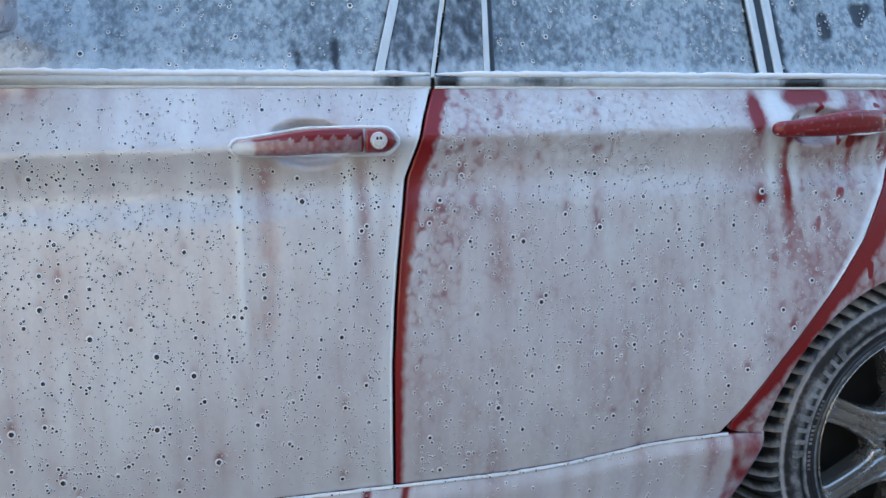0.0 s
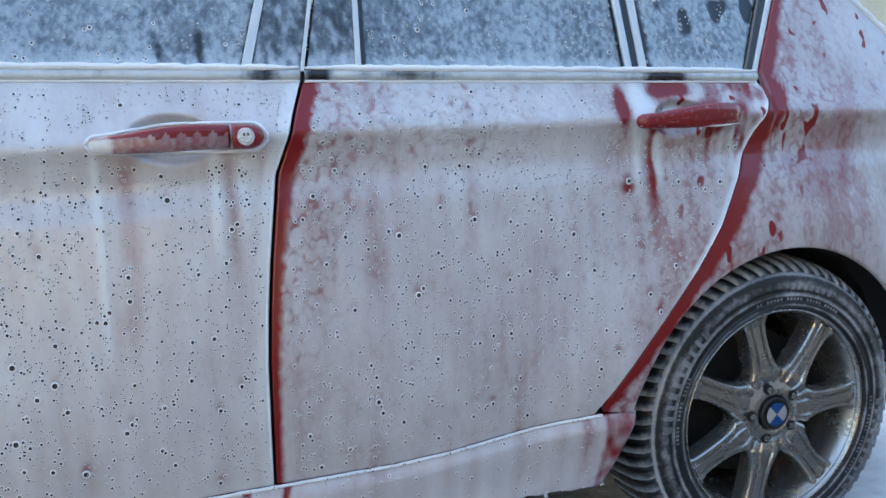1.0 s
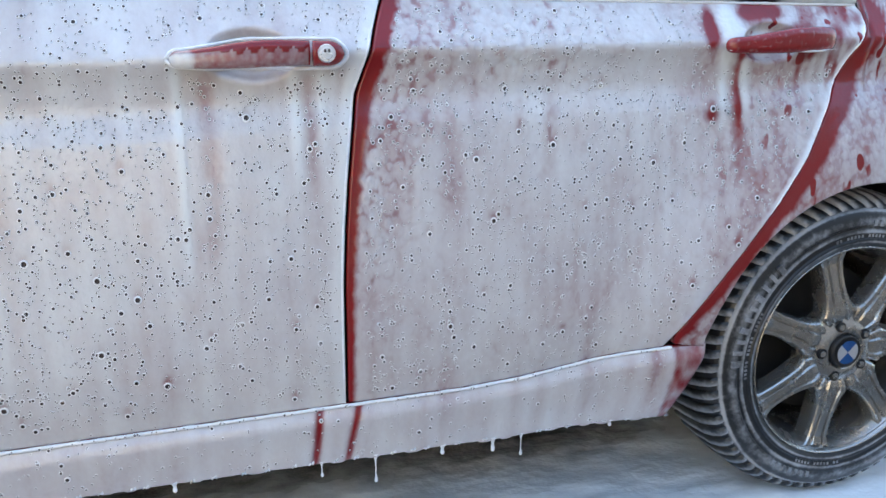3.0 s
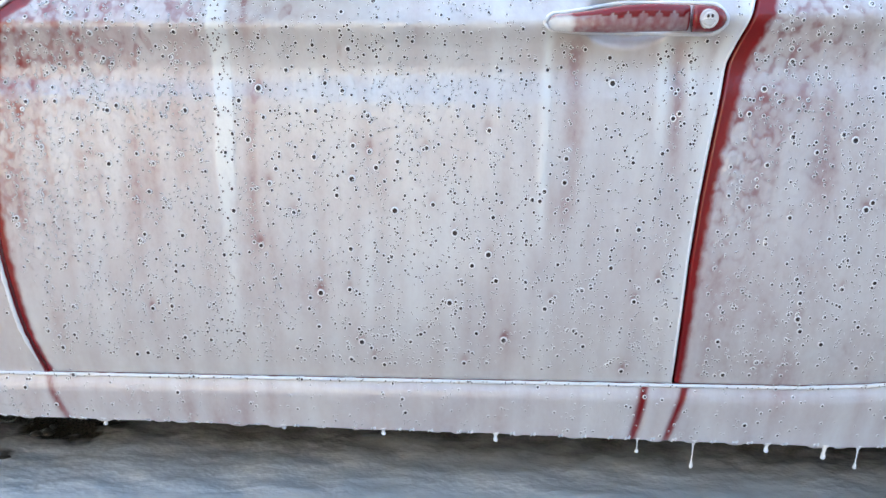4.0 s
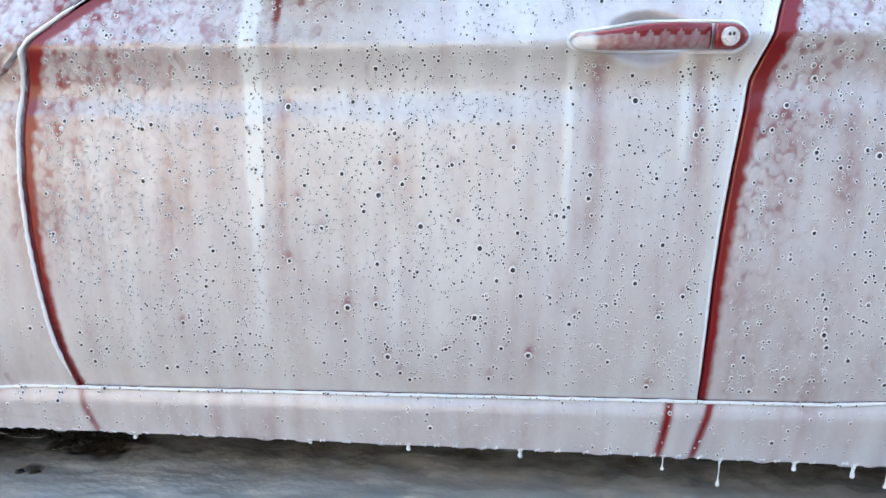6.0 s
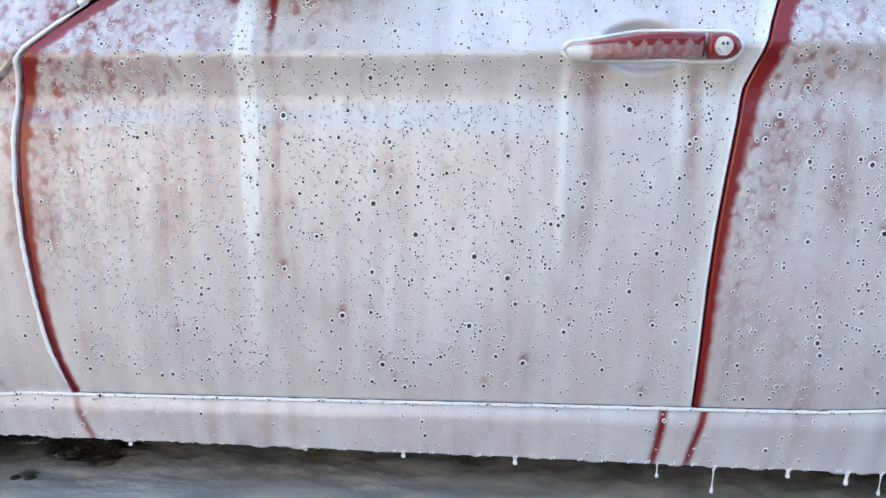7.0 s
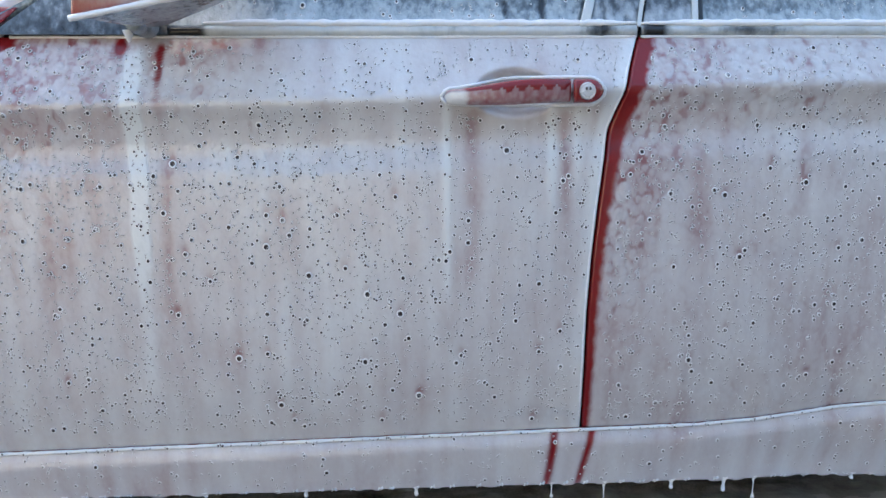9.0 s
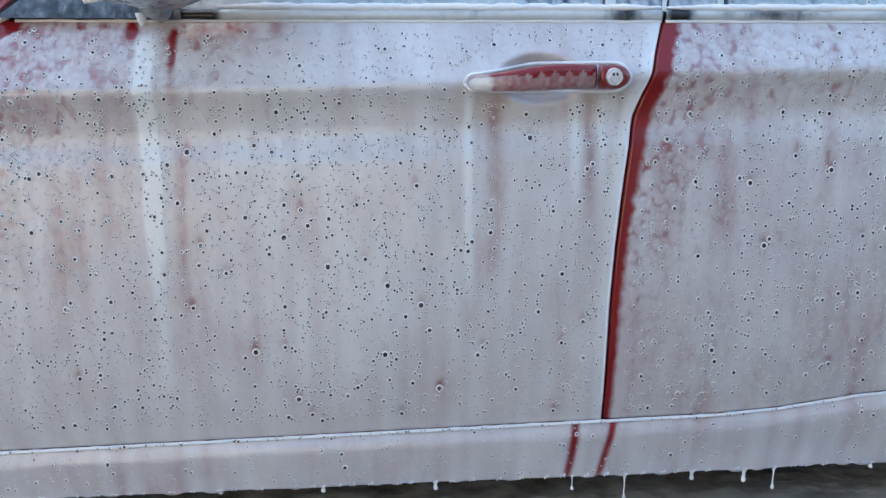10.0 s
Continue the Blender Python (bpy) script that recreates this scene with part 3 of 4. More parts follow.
def build_belt():
    for door, x0, x1, gaps in ((front_door, -0.90, 0.077, 61), (rear_door, 0.084, 0.944, 62)):
        n = int((x1 - x0) / 0.006)
        xs = [x0 + (x1 - x0) * i / n for i in range(n + 1)]
        rows = [(0.002, 0.9635), (-0.003, 0.967), (-0.004, 0.974), (0.0, 0.980), (0.012, 0.983)]
        by = lambda x: side_y(x, 0.962)  # noqa: E731
        grid = [[(x, by(x) + y, z) for x in xs] for y, z in rows]
        finish_grid("belt_moulding", grid, lambda x, z, g=gaps: 0.90 + 0.25 * nz(x * 7, g, g) + 0.2 * nz(x * 60, z * 60, g) - 0.9 * smooth(-0.585, -0.62, x) - 0.9 * blob(x, z, 0.105, 0.974, 0.022, 0.02) - 0.9 * blob(x, z, 0.75, 0.974, 0.05, 0.02) - 0.5 * blob(x, z, 0.02, 0.974, 0.03, 0.02) - 0.5 * blob(x, z, 0.26, 0.974, 0.07, 0.01), M_BELT, door, "black belt moulding with foam along it", flange=0.012)
        top = [x for x in xs if x > -0.61]
        v, f = tube([(x, by(x) + 0.002 + 0.001 * nz(x * 30, gaps), 0.984 + 0.0015 * nz(x * 18, gaps + 3)) for x in top], lambda s: 0.0058 * min(1, 8 * s + 0.3, 8 * (1 - s) + 0.3), 8, 0.5, gaps)
        mesh_object("foam_bead", v, f, M_FOAM, door, None, "white foam bead on the moulding")
        v, f = tube([(x, by(x) - 0.001, 0.9630 + 0.0007 * nz(x * 22, gaps + 5)) for x in xs], 0.0024, 6, 0.4, gaps + 1)
        mesh_object("foam_bead", v, f, M_FOAM, door, None, "thin white foam line")


build_belt()


def build_sill_bead():
    pts = [(-1.39 + 0.006 * i) for i in range(331)]
    v, f = tube([(x, side_y(x, lerp(SILL, x)) - 0.002, lerp(SILL, x) + 0.0006 * nz(x * 30, 71)) for x in pts], 0.0031, 8, 0.35, 71)
    mesh_object("foam_bead", v, f, M_FOAM, car, None, "white foam line along the top of the sill")


build_sill_bead()


def build_seam_beads():
    for door, curve, off, z0, z1, r, lab in ((front_door, B_SEAM, -0.0055, 0.33, 0.955, 0.0017, "white foam along the edge of the front door"), (car, FRONT_SEAM, -0.0065, 0.31, 0.935, 0.0034, "white foam along the edge of the front wing"),
                                             (rear_door, REAR_EDGE, -0.0045, 0.60, 0.945, 0.0018, "white foam along the edge of the rear door")):
        zs = [z0 + (z1 - z0) * i / 140 for i in range(141)]
        v, f = tube([(lerp(curve, z) + off, side_y(lerp(curve, z) + off, z) - 0.0012, z) for z in zs], lambda s: r * min(1, 0.2 + 12 * s, 0.2 + 12 * (1 - s)), 8, 0.45, r * 900)
        mesh_object("foam_bead", v, f, M_FOAM, door, None, lab)


build_seam_beads()


def build_tail_bead():
    pts = [(1.135 + 0.22 * i / 60, 1.232 - 0.207 * (i / 60) ** 1.05) for i in range(61)]
    v, f = tube([(x, upper_y(x, z) - 0.002, z) for x, z in pts], 0.0055, 8, 0.4, 77)
    mesh_object("foam_bead", v, f, M_FOAM, car, None, "white foam along the rear pillar edge")


build_tail_bead()


def handle_mesh(x0, x1, z_left, z_right, thick, blunt=0.92):
    """A tapered pull handle as sections along x."""
    verts, faces, fo = [], [], []
    n, k = 130, 32
    for i in range(n + 1):
        t = i / n
        x = x0 + (x1 - x0) * t
        h = thick * (0.62 + 0.38 * smooth(0.0, 0.6, t)) * (1 - 0.06 * smooth(0.75, 1.0, t))
        end = min(1.0, math.sqrt(max(0.0, 1 - max(0, (t - blunt) / (1.0001 - blunt)) ** 2)), math.sqrt(max(0.0, 1 - max(0, (0.06 - t) / 0.06) ** 2)))
        h *= max(0.02, end)
        zc = z_left + (z_right - z_left) * smooth(0, 0.8, t)
        yc = 0.004 - 0.030 * math.sin(math.pi * min(1, 0.12 + t * 0.85)) ** 0.6
        for j in range(k):
            a = 2 * math.pi * j / k
            ca, sa = math.cos(a), math.sin(a)
            verts.append((x, yc - 0.011 * math.copysign(abs(ca) ** 0.8, ca) * max(0.15, end), zc + h * math.copysign(abs(sa) ** 0.75, sa)))
            edge = 0.55 - 0.42 * abs(math.sin(math.pi * (x / 0.021 + 0.25 * nz(x * 30, 1.0, 81)))) ** 0.7 * smooth(0.25, 0.5, t)
            fo.append(smooth(edge + 0.06, edge - 0.06, sa) * (0.47 + 0.10 * nz(x * 140, sa * 3, 82)) * smooth(0.995, 0.97, t) + smooth(0.20, 0.13, t) * 0.5)
    for i in range(n):
        for j in range(k):
            a, b = i * k + j, i * k + (j + 1) % k
            faces.append((a, b, b + k, a + k))
    faces += [tuple(range(k))[::-1], tuple(n * k + j for j in range(k))]
    return verts, faces, fo


def ring_points(cx, cz, a, b, y, n=60, power=1.0):
    return [(cx + a * math.cos(2 * math.pi * i / n), y, cz + b * math.sin(2 * math.pi * i / n)) for i in range(n + 1)]


def build_handles():
    v, f, fo = handle_mesh(-0.231, -0.037, 0.871, 0.880, 0.0185, 0.99)
    mesh_object("door_handle", v, f, M_PAINT, front_door, fo, "red pull handle with foam along its lower half")
    cap = []
    for i in range(15):
        t = i / 14
        x = -0.0355 + 0.0455 * t
        e = math.sqrt(max(0.02, 1 - max(0, (t - 0.45) / 0.55) ** 2))
        cap.append((x, e))
    verts, faces, fo = [], [], []
    for x, e in cap:
        for j in range(16):
            a = 2 * math.pi * j / 16
            verts.append((x, -0.018 - 0.012 * math.cos(a) * e, 0.8795 + 0.0180 * math.copysign(abs(math.sin(a)) ** 0.75, math.sin(a)) * e))
            fo.append(0.28 * smooth(0.2, -0.5, math.sin(a)) + 0.15 * smooth(0.0, 0.02, x))
    for i in range(len(cap) - 1):
        for j in range(16):
            a, b = i * 16 + j, i * 16 + (j + 1) % 16
            faces.append((a, b, b + 16, a + 16))
    faces += [tuple(range(16))[::-1], tuple((len(cap) - 1) * 16 + j for j in range(16))]
    c = mesh_object("handle_cap", verts, faces, M_PAINT, front_door, fo, "red lock cap of the handle")
    bm = bmesh.new()
    bmesh.ops.create_cone(bm, cap_ends=True, segments=28, radius1=0.0132, radius2=0.0118, depth=0.006, matrix=pose(-0.017, -0.031, 0.8795, 90))
    bmesh.ops.create_cone(bm, cap_ends=True, segments=20, radius1=0.0088, radius2=0.0080, depth=0.003, matrix=pose(-0.017, -0.0350, 0.8795, 90))
    bmesh.ops.create_cube(bm, size=1, matrix=pose(-0.017, -0.0368, 0.8795) @ Matrix.Diagonal((0.0016, 0.001, 0.008, 1)))
    lock = part("lock_cylinder", bm, M_CHROME, c, "round chrome key lock")
    # Two small dark ovals on the lock face.
    for a in (55, 130):
        bm = bmesh.new()
        bmesh.ops.create_icosphere(bm, subdivisions=2, radius=1, matrix=pose(-0.017 + 0.0046 * math.cos(radians(a)), -0.0362, 0.8795 + 0.0046 * math.sin(radians(a))) @ Matrix.Diagonal((0.0020, 0.0009, 0.0028, 1)))
        part("lock_spot", bm, M_HOLE, lock, "small dark oval spot on the lock", True)
    rim = []
    for t in np.linspace(0, 1, 90):
        if t < 0.5:
            u = t * 2
            x = -0.236 + 0.256 * u
            zz = 0.871 + 0.012 * min(1, math.sqrt(u / 0.04)) + 0.017 * smooth(0.0, 0.5, u) if u < 0.9 else 0.900 - 0.022 * ((u - 0.9) / 0.1) ** 2
        else:
            u = (1 - t) * 2
            x = -0.236 + 0.256 * u
            zz = 0.871 - 0.010 * min(1, math.sqrt(u / 0.04)) - 0.003 * smooth(0.0, 0.25, u) if u < 0.9 else 0.858 + 0.020 * ((u - 0.9) / 0.1) ** 2
        rim.append((x, side_y(x, zz) - 0.004 - 0.012 * smooth(-0.2, -0.08, x) * smooth(0.03, -0.08, x), zz))
    v, f = tube(rim, 0.0026, 7, 0.4, 83)
    mesh_object("foam_bead", v, f, M_FOAM, front_door, None, "white foam collar round the handle")
    v, f, fo = handle_mesh(0.650, 0.874, 0.892, 0.903, 0.0205, 0.90)
    fo = [0.18 + 0.35 * nz(p[0] * 120, p[2] * 160, 84) for p in v]
    mesh_object("door_handle", v, f, M_PAINT, rear_door, fo, "wet red pull handle with scattered foam")
    v, f = tube([(0.846, 0.004 - 0.030 * math.sin(math.pi * 0.866) ** 0.6 - 0.0105 * math.sin(a), 0.903 + 0.0195 * math.cos(a)) for a in np.linspace(0.15, math.pi - 0.15, 16)], 0.0009, 6)
    mesh_object("handle_joint", v, f, M_BLACK, rear_door, None, "dark joint of the handle cap")
    pts = [(0.652 + 0.215 * i / 40, -0.020 - 0.008 * math.sin(math.pi * i / 40), 0.884 + 0.004 * math.sin(math.pi * i / 40) - 0.004 * smooth(0, 8, i) + 0.006 * smooth(30, 40, i)) for i in range(41)]
    v, f = tube(pts, lambda s: 0.003 * math.sin(math.pi * min(1, max(0.05, s))), 6, 0.5, 85)
    mesh_object("foam_bead", v, f, M_FOAM, rear_door, None, "foam hanging under the handle")


build_handles()


# wheel
def lathe(profile, n, hub, mat, name, parent, label, foam=None):
    verts, faces, fo = [], [], []
    m = len(profile)
    for i in range(n):
        a = 2 * math.pi * i / n
        for y, r in profile:
            verts.append((hub[0] + r * math.cos(a), y, hub[1] + r * math.sin(a)))
            fo.append(foam(a, y, r) if foam else 0.0)
    for i in range(n):
        for j in range(m - 1):
            a, b = i * m + j, ((i + 1) % n) * m + j
            faces.append((a, b, b + 1, a + 1))
    return mesh_object(name, verts, faces, mat, parent, fo, label)


def build_wheel(hub, y0):
    wheel = tagged(new("wheel"), "")
    wheel.parent = car
    wheel.empty_display_size = 0.1

    def tyre_foam(a, y, r):
        band = sum(h * math.exp(-(((r - c) / w) ** 2)) for c, w, h in ((0.2870, 0.0035, 0.85), (0.2470, 0.0035, 0.70), (0.2265, 0.0030, 0.65), (0.266, 0.012, 0.48)))
        return band * (0.8 + 0.5 * nz(math.cos(a) * 3, math.sin(a) * 3, 91)) + 0.16 + 0.1 * smooth(0.30, 0.315, r)
    prof = [(0.19, 0.20), (0.195, 0.24), (0.19, 0.29), (0.17, 0.308), (0.10, 0.312), (0.045, 0.309), (0.020, 0.300), (0.012, 0.2955), (0.006, 0.289), (0.0005, 0.286), (-0.004, 0.275), (-0.0075, 0.262), (-0.0075, 0.258),
            (-0.005, 0.256), (-0.0075, 0.246), (-0.006, 0.234), (-0.009, 0.232), (-0.007, 0.224), (-0.002, 0.217), (0.004, 0.210)]
    prof = [(a[0] + (b[0] - a[0]) * k / 3, a[1] + (b[1] - a[1]) * k / 3) for a, b in zip(prof, prof[1:]) for k in range(3)] + [prof[-1]]
    tyre = lathe([(y0 + y, r) for y, r in prof], 144, hub, M_TYRE, "tyre", wheel, "wet black tyre smeared with grey foam", tyre_foam)
    # shoulder blocks of the tread
    verts, faces, fo = [], [], []
    nb = 66
    for i in range(nb):
        a0 = 2 * math.pi * i / nb
        wa = 2 * math.pi / nb * 0.66
        rows = [(0.175, 0.3165, 0.10), (0.11, 0.3195, 0.05), (0.055, 0.3170, 0.02), (0.028, 0.3105, 0.0), (0.012, 0.3025, -0.012), (0.004, 0.2935, -0.025)]
        base = len(verts)
        for y, r, sk in rows:
            for s, dr in ((0, -0.012), (0.08, 0.0), (0.92, 0.0), (1, -0.012)):
                a = a0 + sk + wa * s
                verts.append((hub[0] + (r + dr) * math.cos(a), y0 + y + (0.006 if dr and y < 0.03 else 0), hub[1] + (r + dr) * math.sin(a)))
                fo.append(0.75 if s > 0.9 else 0.25)
        for j in range(len(rows) - 1):
            for s in range(3):
                a = base + j * 4 + s
                faces.append((a, a + 1, a + 5, a + 4))
        faces.append((base + 20, base + 21, base + 22, base + 23))
    tagged(mesh_object("tread", verts, faces, M_TYRE, tyre, fo, "slanted rubber tread blocks"), kind="stuff")
    # raised marks on the sidewall
    verts, faces, fo = [], [], []

    def bar(a, r, wa, h, lift=0.0022):
        b = len(verts)
        yb = y0 + float(np.interp(r, [0.234, 0.246, 0.262, 0.275, 0.286], [-0.006, -0.0075, -0.0075, -0.004, 0.0005]))
        for y in (yb + 0.001, yb - lift):
            for aa, rr in ((a - wa / 2, r - h / 2), (a + wa / 2, r - h / 2), (a + wa / 2, r + h / 2), (a - wa / 2, r + h / 2)):
                verts.append((hub[0] + rr * math.cos(aa), y, hub[1] + rr * math.sin(aa)))
                fo.append(0.62)
        faces.extend([(b + 4, b + 5, b + 6, b + 7), (b, b + 1, b + 5, b + 4), (b + 1, b + 2, b + 6, b + 5), (b + 2, b + 3, b + 7, b + 6), (b + 3, b, b + 4, b + 7)])
    for start in (2.35, 5.5):
        for i in range(10):
            a = start + i * 0.085
            bar(a, 0.262, 0.030 if i % 3 else 0.045, 0.020)
    for start in (1.15, 4.1):
        for i in range(7):
            bar(start + i * 0.06, 0.263, 0.030, 0.012, 0.0015)
    for start, n in ((1.0, 26), (2.7, 18), (4.3, 14), (5.6, 22)):
        for i in range(n):
            if i % 6 != 5:
                bar(start + i * 0.034, 0.2385, 0.018, 0.0055, 0.0010)
    tagged(mesh_object("sidewall_relief", verts, faces, M_TYRE, tyre, fo, "raised plain bars on the sidewall", False), kind="stuff")
    rim = lathe([(y0 + y, r) for y, r in [(0.004, 0.2175), (-0.0045, 0.2168), (-0.0055, 0.2150), (-0.0015, 0.2130), (0.009, 0.2085), (0.024, 0.2015), (0.05, 0.196), (0.11, 0.188), (0.165, 0.185), (0.175, 0.20)]], 120, hub, M_ALLOY,
                "rim", wheel, "dirty silver alloy rim")
    # seven twin spokes
    spoke_me = None
    for s in range(7):
        ang = radians(105.7 + s * 360 / 7)
        if spoke_me is None:
            bm = bmesh.new()
            rs = [0.058, 0.068, 0.078, 0.085, 0.092, 0.102, 0.118, 0.14, 0.165, 0.188, 0.198, 0.206]
            hw = [0.0274, 0.0322, 0.0370, 0.0392, 0.0352, 0.0305, 0.0268, 0.0246, 0.0242, 0.0262, 0.0300, 0.0360]
            yy = [0.013, 0.009, 0.007, 0.0068, 0.0070, 0.0075, 0.0085, 0.0100, 0.0110, 0.0110, 0.0090, 0.0070]
            cross = [(-1.0, 0.038), (-0.97, 0.010), (-0.90, 0.003), (-0.80, 0.0), (-0.55, 0.0), (-0.47, 0.0050), (-0.37, 0.0050), (-0.28, 0.0008), (0.28, 0.0008), (0.37, 0.0050), (0.47, 0.0050), (0.55, 0.0), (0.80, 0.0), (0.90, 0.003), (0.97, 0.010), (1.0, 0.038)]
            vs = [[bm.verts.new((r, y0 + y + d * min(1, 0.2 + r * 7), h * c)) for c, d in cross] for r, h, y in zip(rs, hw, yy)]
            for p, q in zip(vs, vs[1:]):
                for i in range(len(cross) - 1):
                    bm.faces.new((p[i], p[i + 1], q[i + 1], q[i]))
                bm.faces.new((p[-1], p[0], q[0], q[-1]))
            bmesh.ops.recalc_face_normals(bm, faces=bm.faces[:])
            spoke_me = bpy.data.meshes.new("spoke")
            bm.to_mesh(spoke_me)
            bm.free()
            spoke_me.materials.append(M_ALLOY)
        sp = new("spoke", spoke_me)
        sp.parent = rim
        sp.matrix_basis = Matrix.Translation((hub[0], 0, hub[1])) @ Matrix.Rotation(-ang, 4, "Y")
    lathe([(y0 + y, r) for y, r in [(0.05, 0.090), (0.020, 0.086), (0.0145, 0.075), (0.0125, 0.064), (0.0095, 0.058), (0.0070, 0.052), (0.0060, 0.042), (0.0085, 0.036), (0.014, 0.034)]], 56, hub, M_ALLOY, "hub_face", rim, "alloy hub face")
    for i in range(5):
        a = radians(36 + i * 72)
        bm = bmesh.new()
        c = (hub[0] + 0.054 * math.cos(a), hub[1] + 0.054 * math.sin(a))
        # No hole is cut: a near-black disc paints the shade round the bolt.
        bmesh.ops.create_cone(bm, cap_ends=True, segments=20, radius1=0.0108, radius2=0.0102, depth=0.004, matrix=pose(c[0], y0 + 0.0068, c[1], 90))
        part("bolt_hole_shade", bm, M_DARK, rim, "dark disc that paints the shade of a wheel bolt hole")
        bm = bmesh.new()
        bmesh.ops.create_cone(bm, cap_ends=True, segments=6, radius1=0.0075, radius2=0.0068, depth=0.004, matrix=pose(c[0], y0 + 0.0042, c[1], 90))
        part("wheel_bolt", bm, M_ALLOY, rim)
    cap = lathe([(y0 + y, r) for y, r in [(0.014, 0.034), (0.003, 0.0338), (0.0005, 0.032), (0.0012, 0.0305), (0.0, 0.0)]], 48, hub, M_BLACK, "hub_cap", wheel, "round black hub cap")
    for q in range(4):
        bm = bmesh.new()
        c = bm.verts.new((hub[0], y0 - 0.0018, hub[1]))
        a0 = radians(q * 90 + 45)
        arc = [bm.verts.new((hub[0] + 0.0245 * math.cos(a0 + radians(9 * i)), y0 - 0.0016, hub[1] + 0.0245 * math.sin(a0 + radians(9 * i)))) for i in range(11)]
        for p, r in zip(arc, arc[1:]):
            bm.faces.new((c, p, r))
        part("cap_quarter", bm, M_WHITE if q % 2 else M_BLUE, cap, "blue enamel quarter" if q % 2 == 0 else "white enamel quarter")
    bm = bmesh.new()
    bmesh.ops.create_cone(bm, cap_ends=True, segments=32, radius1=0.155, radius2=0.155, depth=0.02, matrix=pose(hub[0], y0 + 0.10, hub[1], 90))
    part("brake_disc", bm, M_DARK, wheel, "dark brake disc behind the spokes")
    bm = bmesh.new()
    bmesh.ops.create_cone(bm, cap_ends=True, segments=12, radius1=0.004, radius2=0.0032, depth=0.03, matrix=pose(hub[0] - 0.03, y0 + 0.028, hub[1] - 0.185, 60))
    part("valve", bm, M_BLACK, wheel, "black rubber tyre valve")
    return wheel


build_wheel(HUB, -0.008)
w2 = build_wheel(FRONT_HUB, 0.0)


# hidden body, roof, far side
def build_shell():
    def notch(h, a0, a1):
        return [(h[0] + 0.37 * math.cos(radians(a)), h[1] + 0.37 * math.sin(radians(a))) for a in np.linspace(a0, a1, 14)]
    outline = [(-2.40, 0.25)] + notch(FRONT_HUB, 190, -12) + notch(HUB, 192, -10) + [(1.76, 0.28), (1.80, 0.5), (1.78, 0.90), (1.50, 0.955), (-0.95, 0.955), (-1.7, 0.90), (-2.3, 0.72), (-2.42, 0.5)]
    bm = bmesh.new()
    a = [bm.verts.new((x, 0.085, z)) for x, z in outline]
    b = [bm.verts.new((x, 1.72, z)) for x, z in outline]
    bm.faces.new(a)
    bm.faces.new(b[::-1])
    for i in range(len(a)):
        j = (i + 1) % len(a)
        bm.faces.new((a[i], b[i], b[j], a[j]))
    bmesh.ops.recalc_face_normals(bm, faces=bm.faces[:])
    part("inner_body", bm, M_DARK, car, "dark body structure behind the panels")
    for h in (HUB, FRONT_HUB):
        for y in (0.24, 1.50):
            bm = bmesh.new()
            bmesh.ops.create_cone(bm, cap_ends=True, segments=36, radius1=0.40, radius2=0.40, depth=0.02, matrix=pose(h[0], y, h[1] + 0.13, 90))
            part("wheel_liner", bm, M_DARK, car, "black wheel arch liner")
    # upper skin: bonnet, windscreen, roof, tailgate
    for name, line, mat, lab in (("bonnet", [(-2.40, 0.62), (-2.30, 0.78), (-1.9, 0.90), (-1.4, 0.965), (-1.02, 0.985)], M_RED, "red bonnet"),
                                 ("windscreen", [(-1.02, 0.985), (-0.75, 1.14), (-0.42, 1.33)], M_GLASSFOAM, "windscreen under foam"),
                                 ("roof", [(-0.42, 1.33), (-0.15, 1.40), (0.25, 1.425), (0.7, 1.41), (1.08, 1.34)], M_RED, "red roof"),
                                 ("tailgate", [(1.08, 1.34), (1.20, 1.14), (1.33, 1.0), (1.60, 0.92), (1.79, 0.60)], M_RED, "red tailgate")):
        verts, faces, fo = [], [], []
        m = 15
        for x, z in line:
            inset = 0.05 + max(0, z - 0.965) * 0.42
            for j in range(m):
                v = j / (m - 1)
                verts.append((x, inset + (1.755 - 2 * inset) * v, z - 0.05 * (2 * v - 1) ** 4))
                fo.append(0.6)
        for i in range(len(line) - 1):
            for j in range(m - 1):
                faces.append((i * m + j, (i + 1) * m + j, (i + 1) * m + j + 1, i * m + j + 1))
        ob = mesh_object(name, verts, faces, mat, car, fo, lab)
        so = ob.modifiers.new("thick", "SOLIDIFY")
        so.thickness, so.offset = 0.012, 0
    # roof rail side and A pillar on both sides, far side skin
    for sgn, yb in ((1, 0.0), (-1, 1.755)):
        for pts, r in (([(-1.04, 0.93), (-0.918, 1.007), (-0.866, 1.049), (-0.68, 1.175), (-0.42, 1.31), (-0.15, 1.375), (0.25, 1.395), (0.7, 1.375), (0.95, 1.33)], 0.021),):
            v, f = tube([(x, yb + sgn * (0.105 + max(0, z - 0.965) * 0.40), z) for x, z in pts], r, 10)
            mesh_object("roof_pillar", v, f, M_PAINT, car, [0.52 + 0.4 * nz(p[0] * 30, p[2] * 30, 97) for p in v], "red windscreen pillar and roof edge")
    for name, pts, r, lab in (("foam_bead", [(-0.955, 1.000), (-0.925, 1.024), (-0.882, 1.058), (-0.70, 1.185)], 0.010, "white foam along the windscreen pillar"),
                              ("foam_bead", [(-0.975, 0.932), (-0.955, 0.946), (-0.912, 0.970), (-0.869, 0.998), (-0.81, 1.024)], 0.0052, "white foam along the rear edge of the front wing")):
        fine = [tuple(a[k] + (b[k] - a[k]) * i / 12 for k in range(2)) for a, b in zip(pts, pts[1:]) for i in range(12)]
        back = 0.095 if r > 0.008 else 0.0
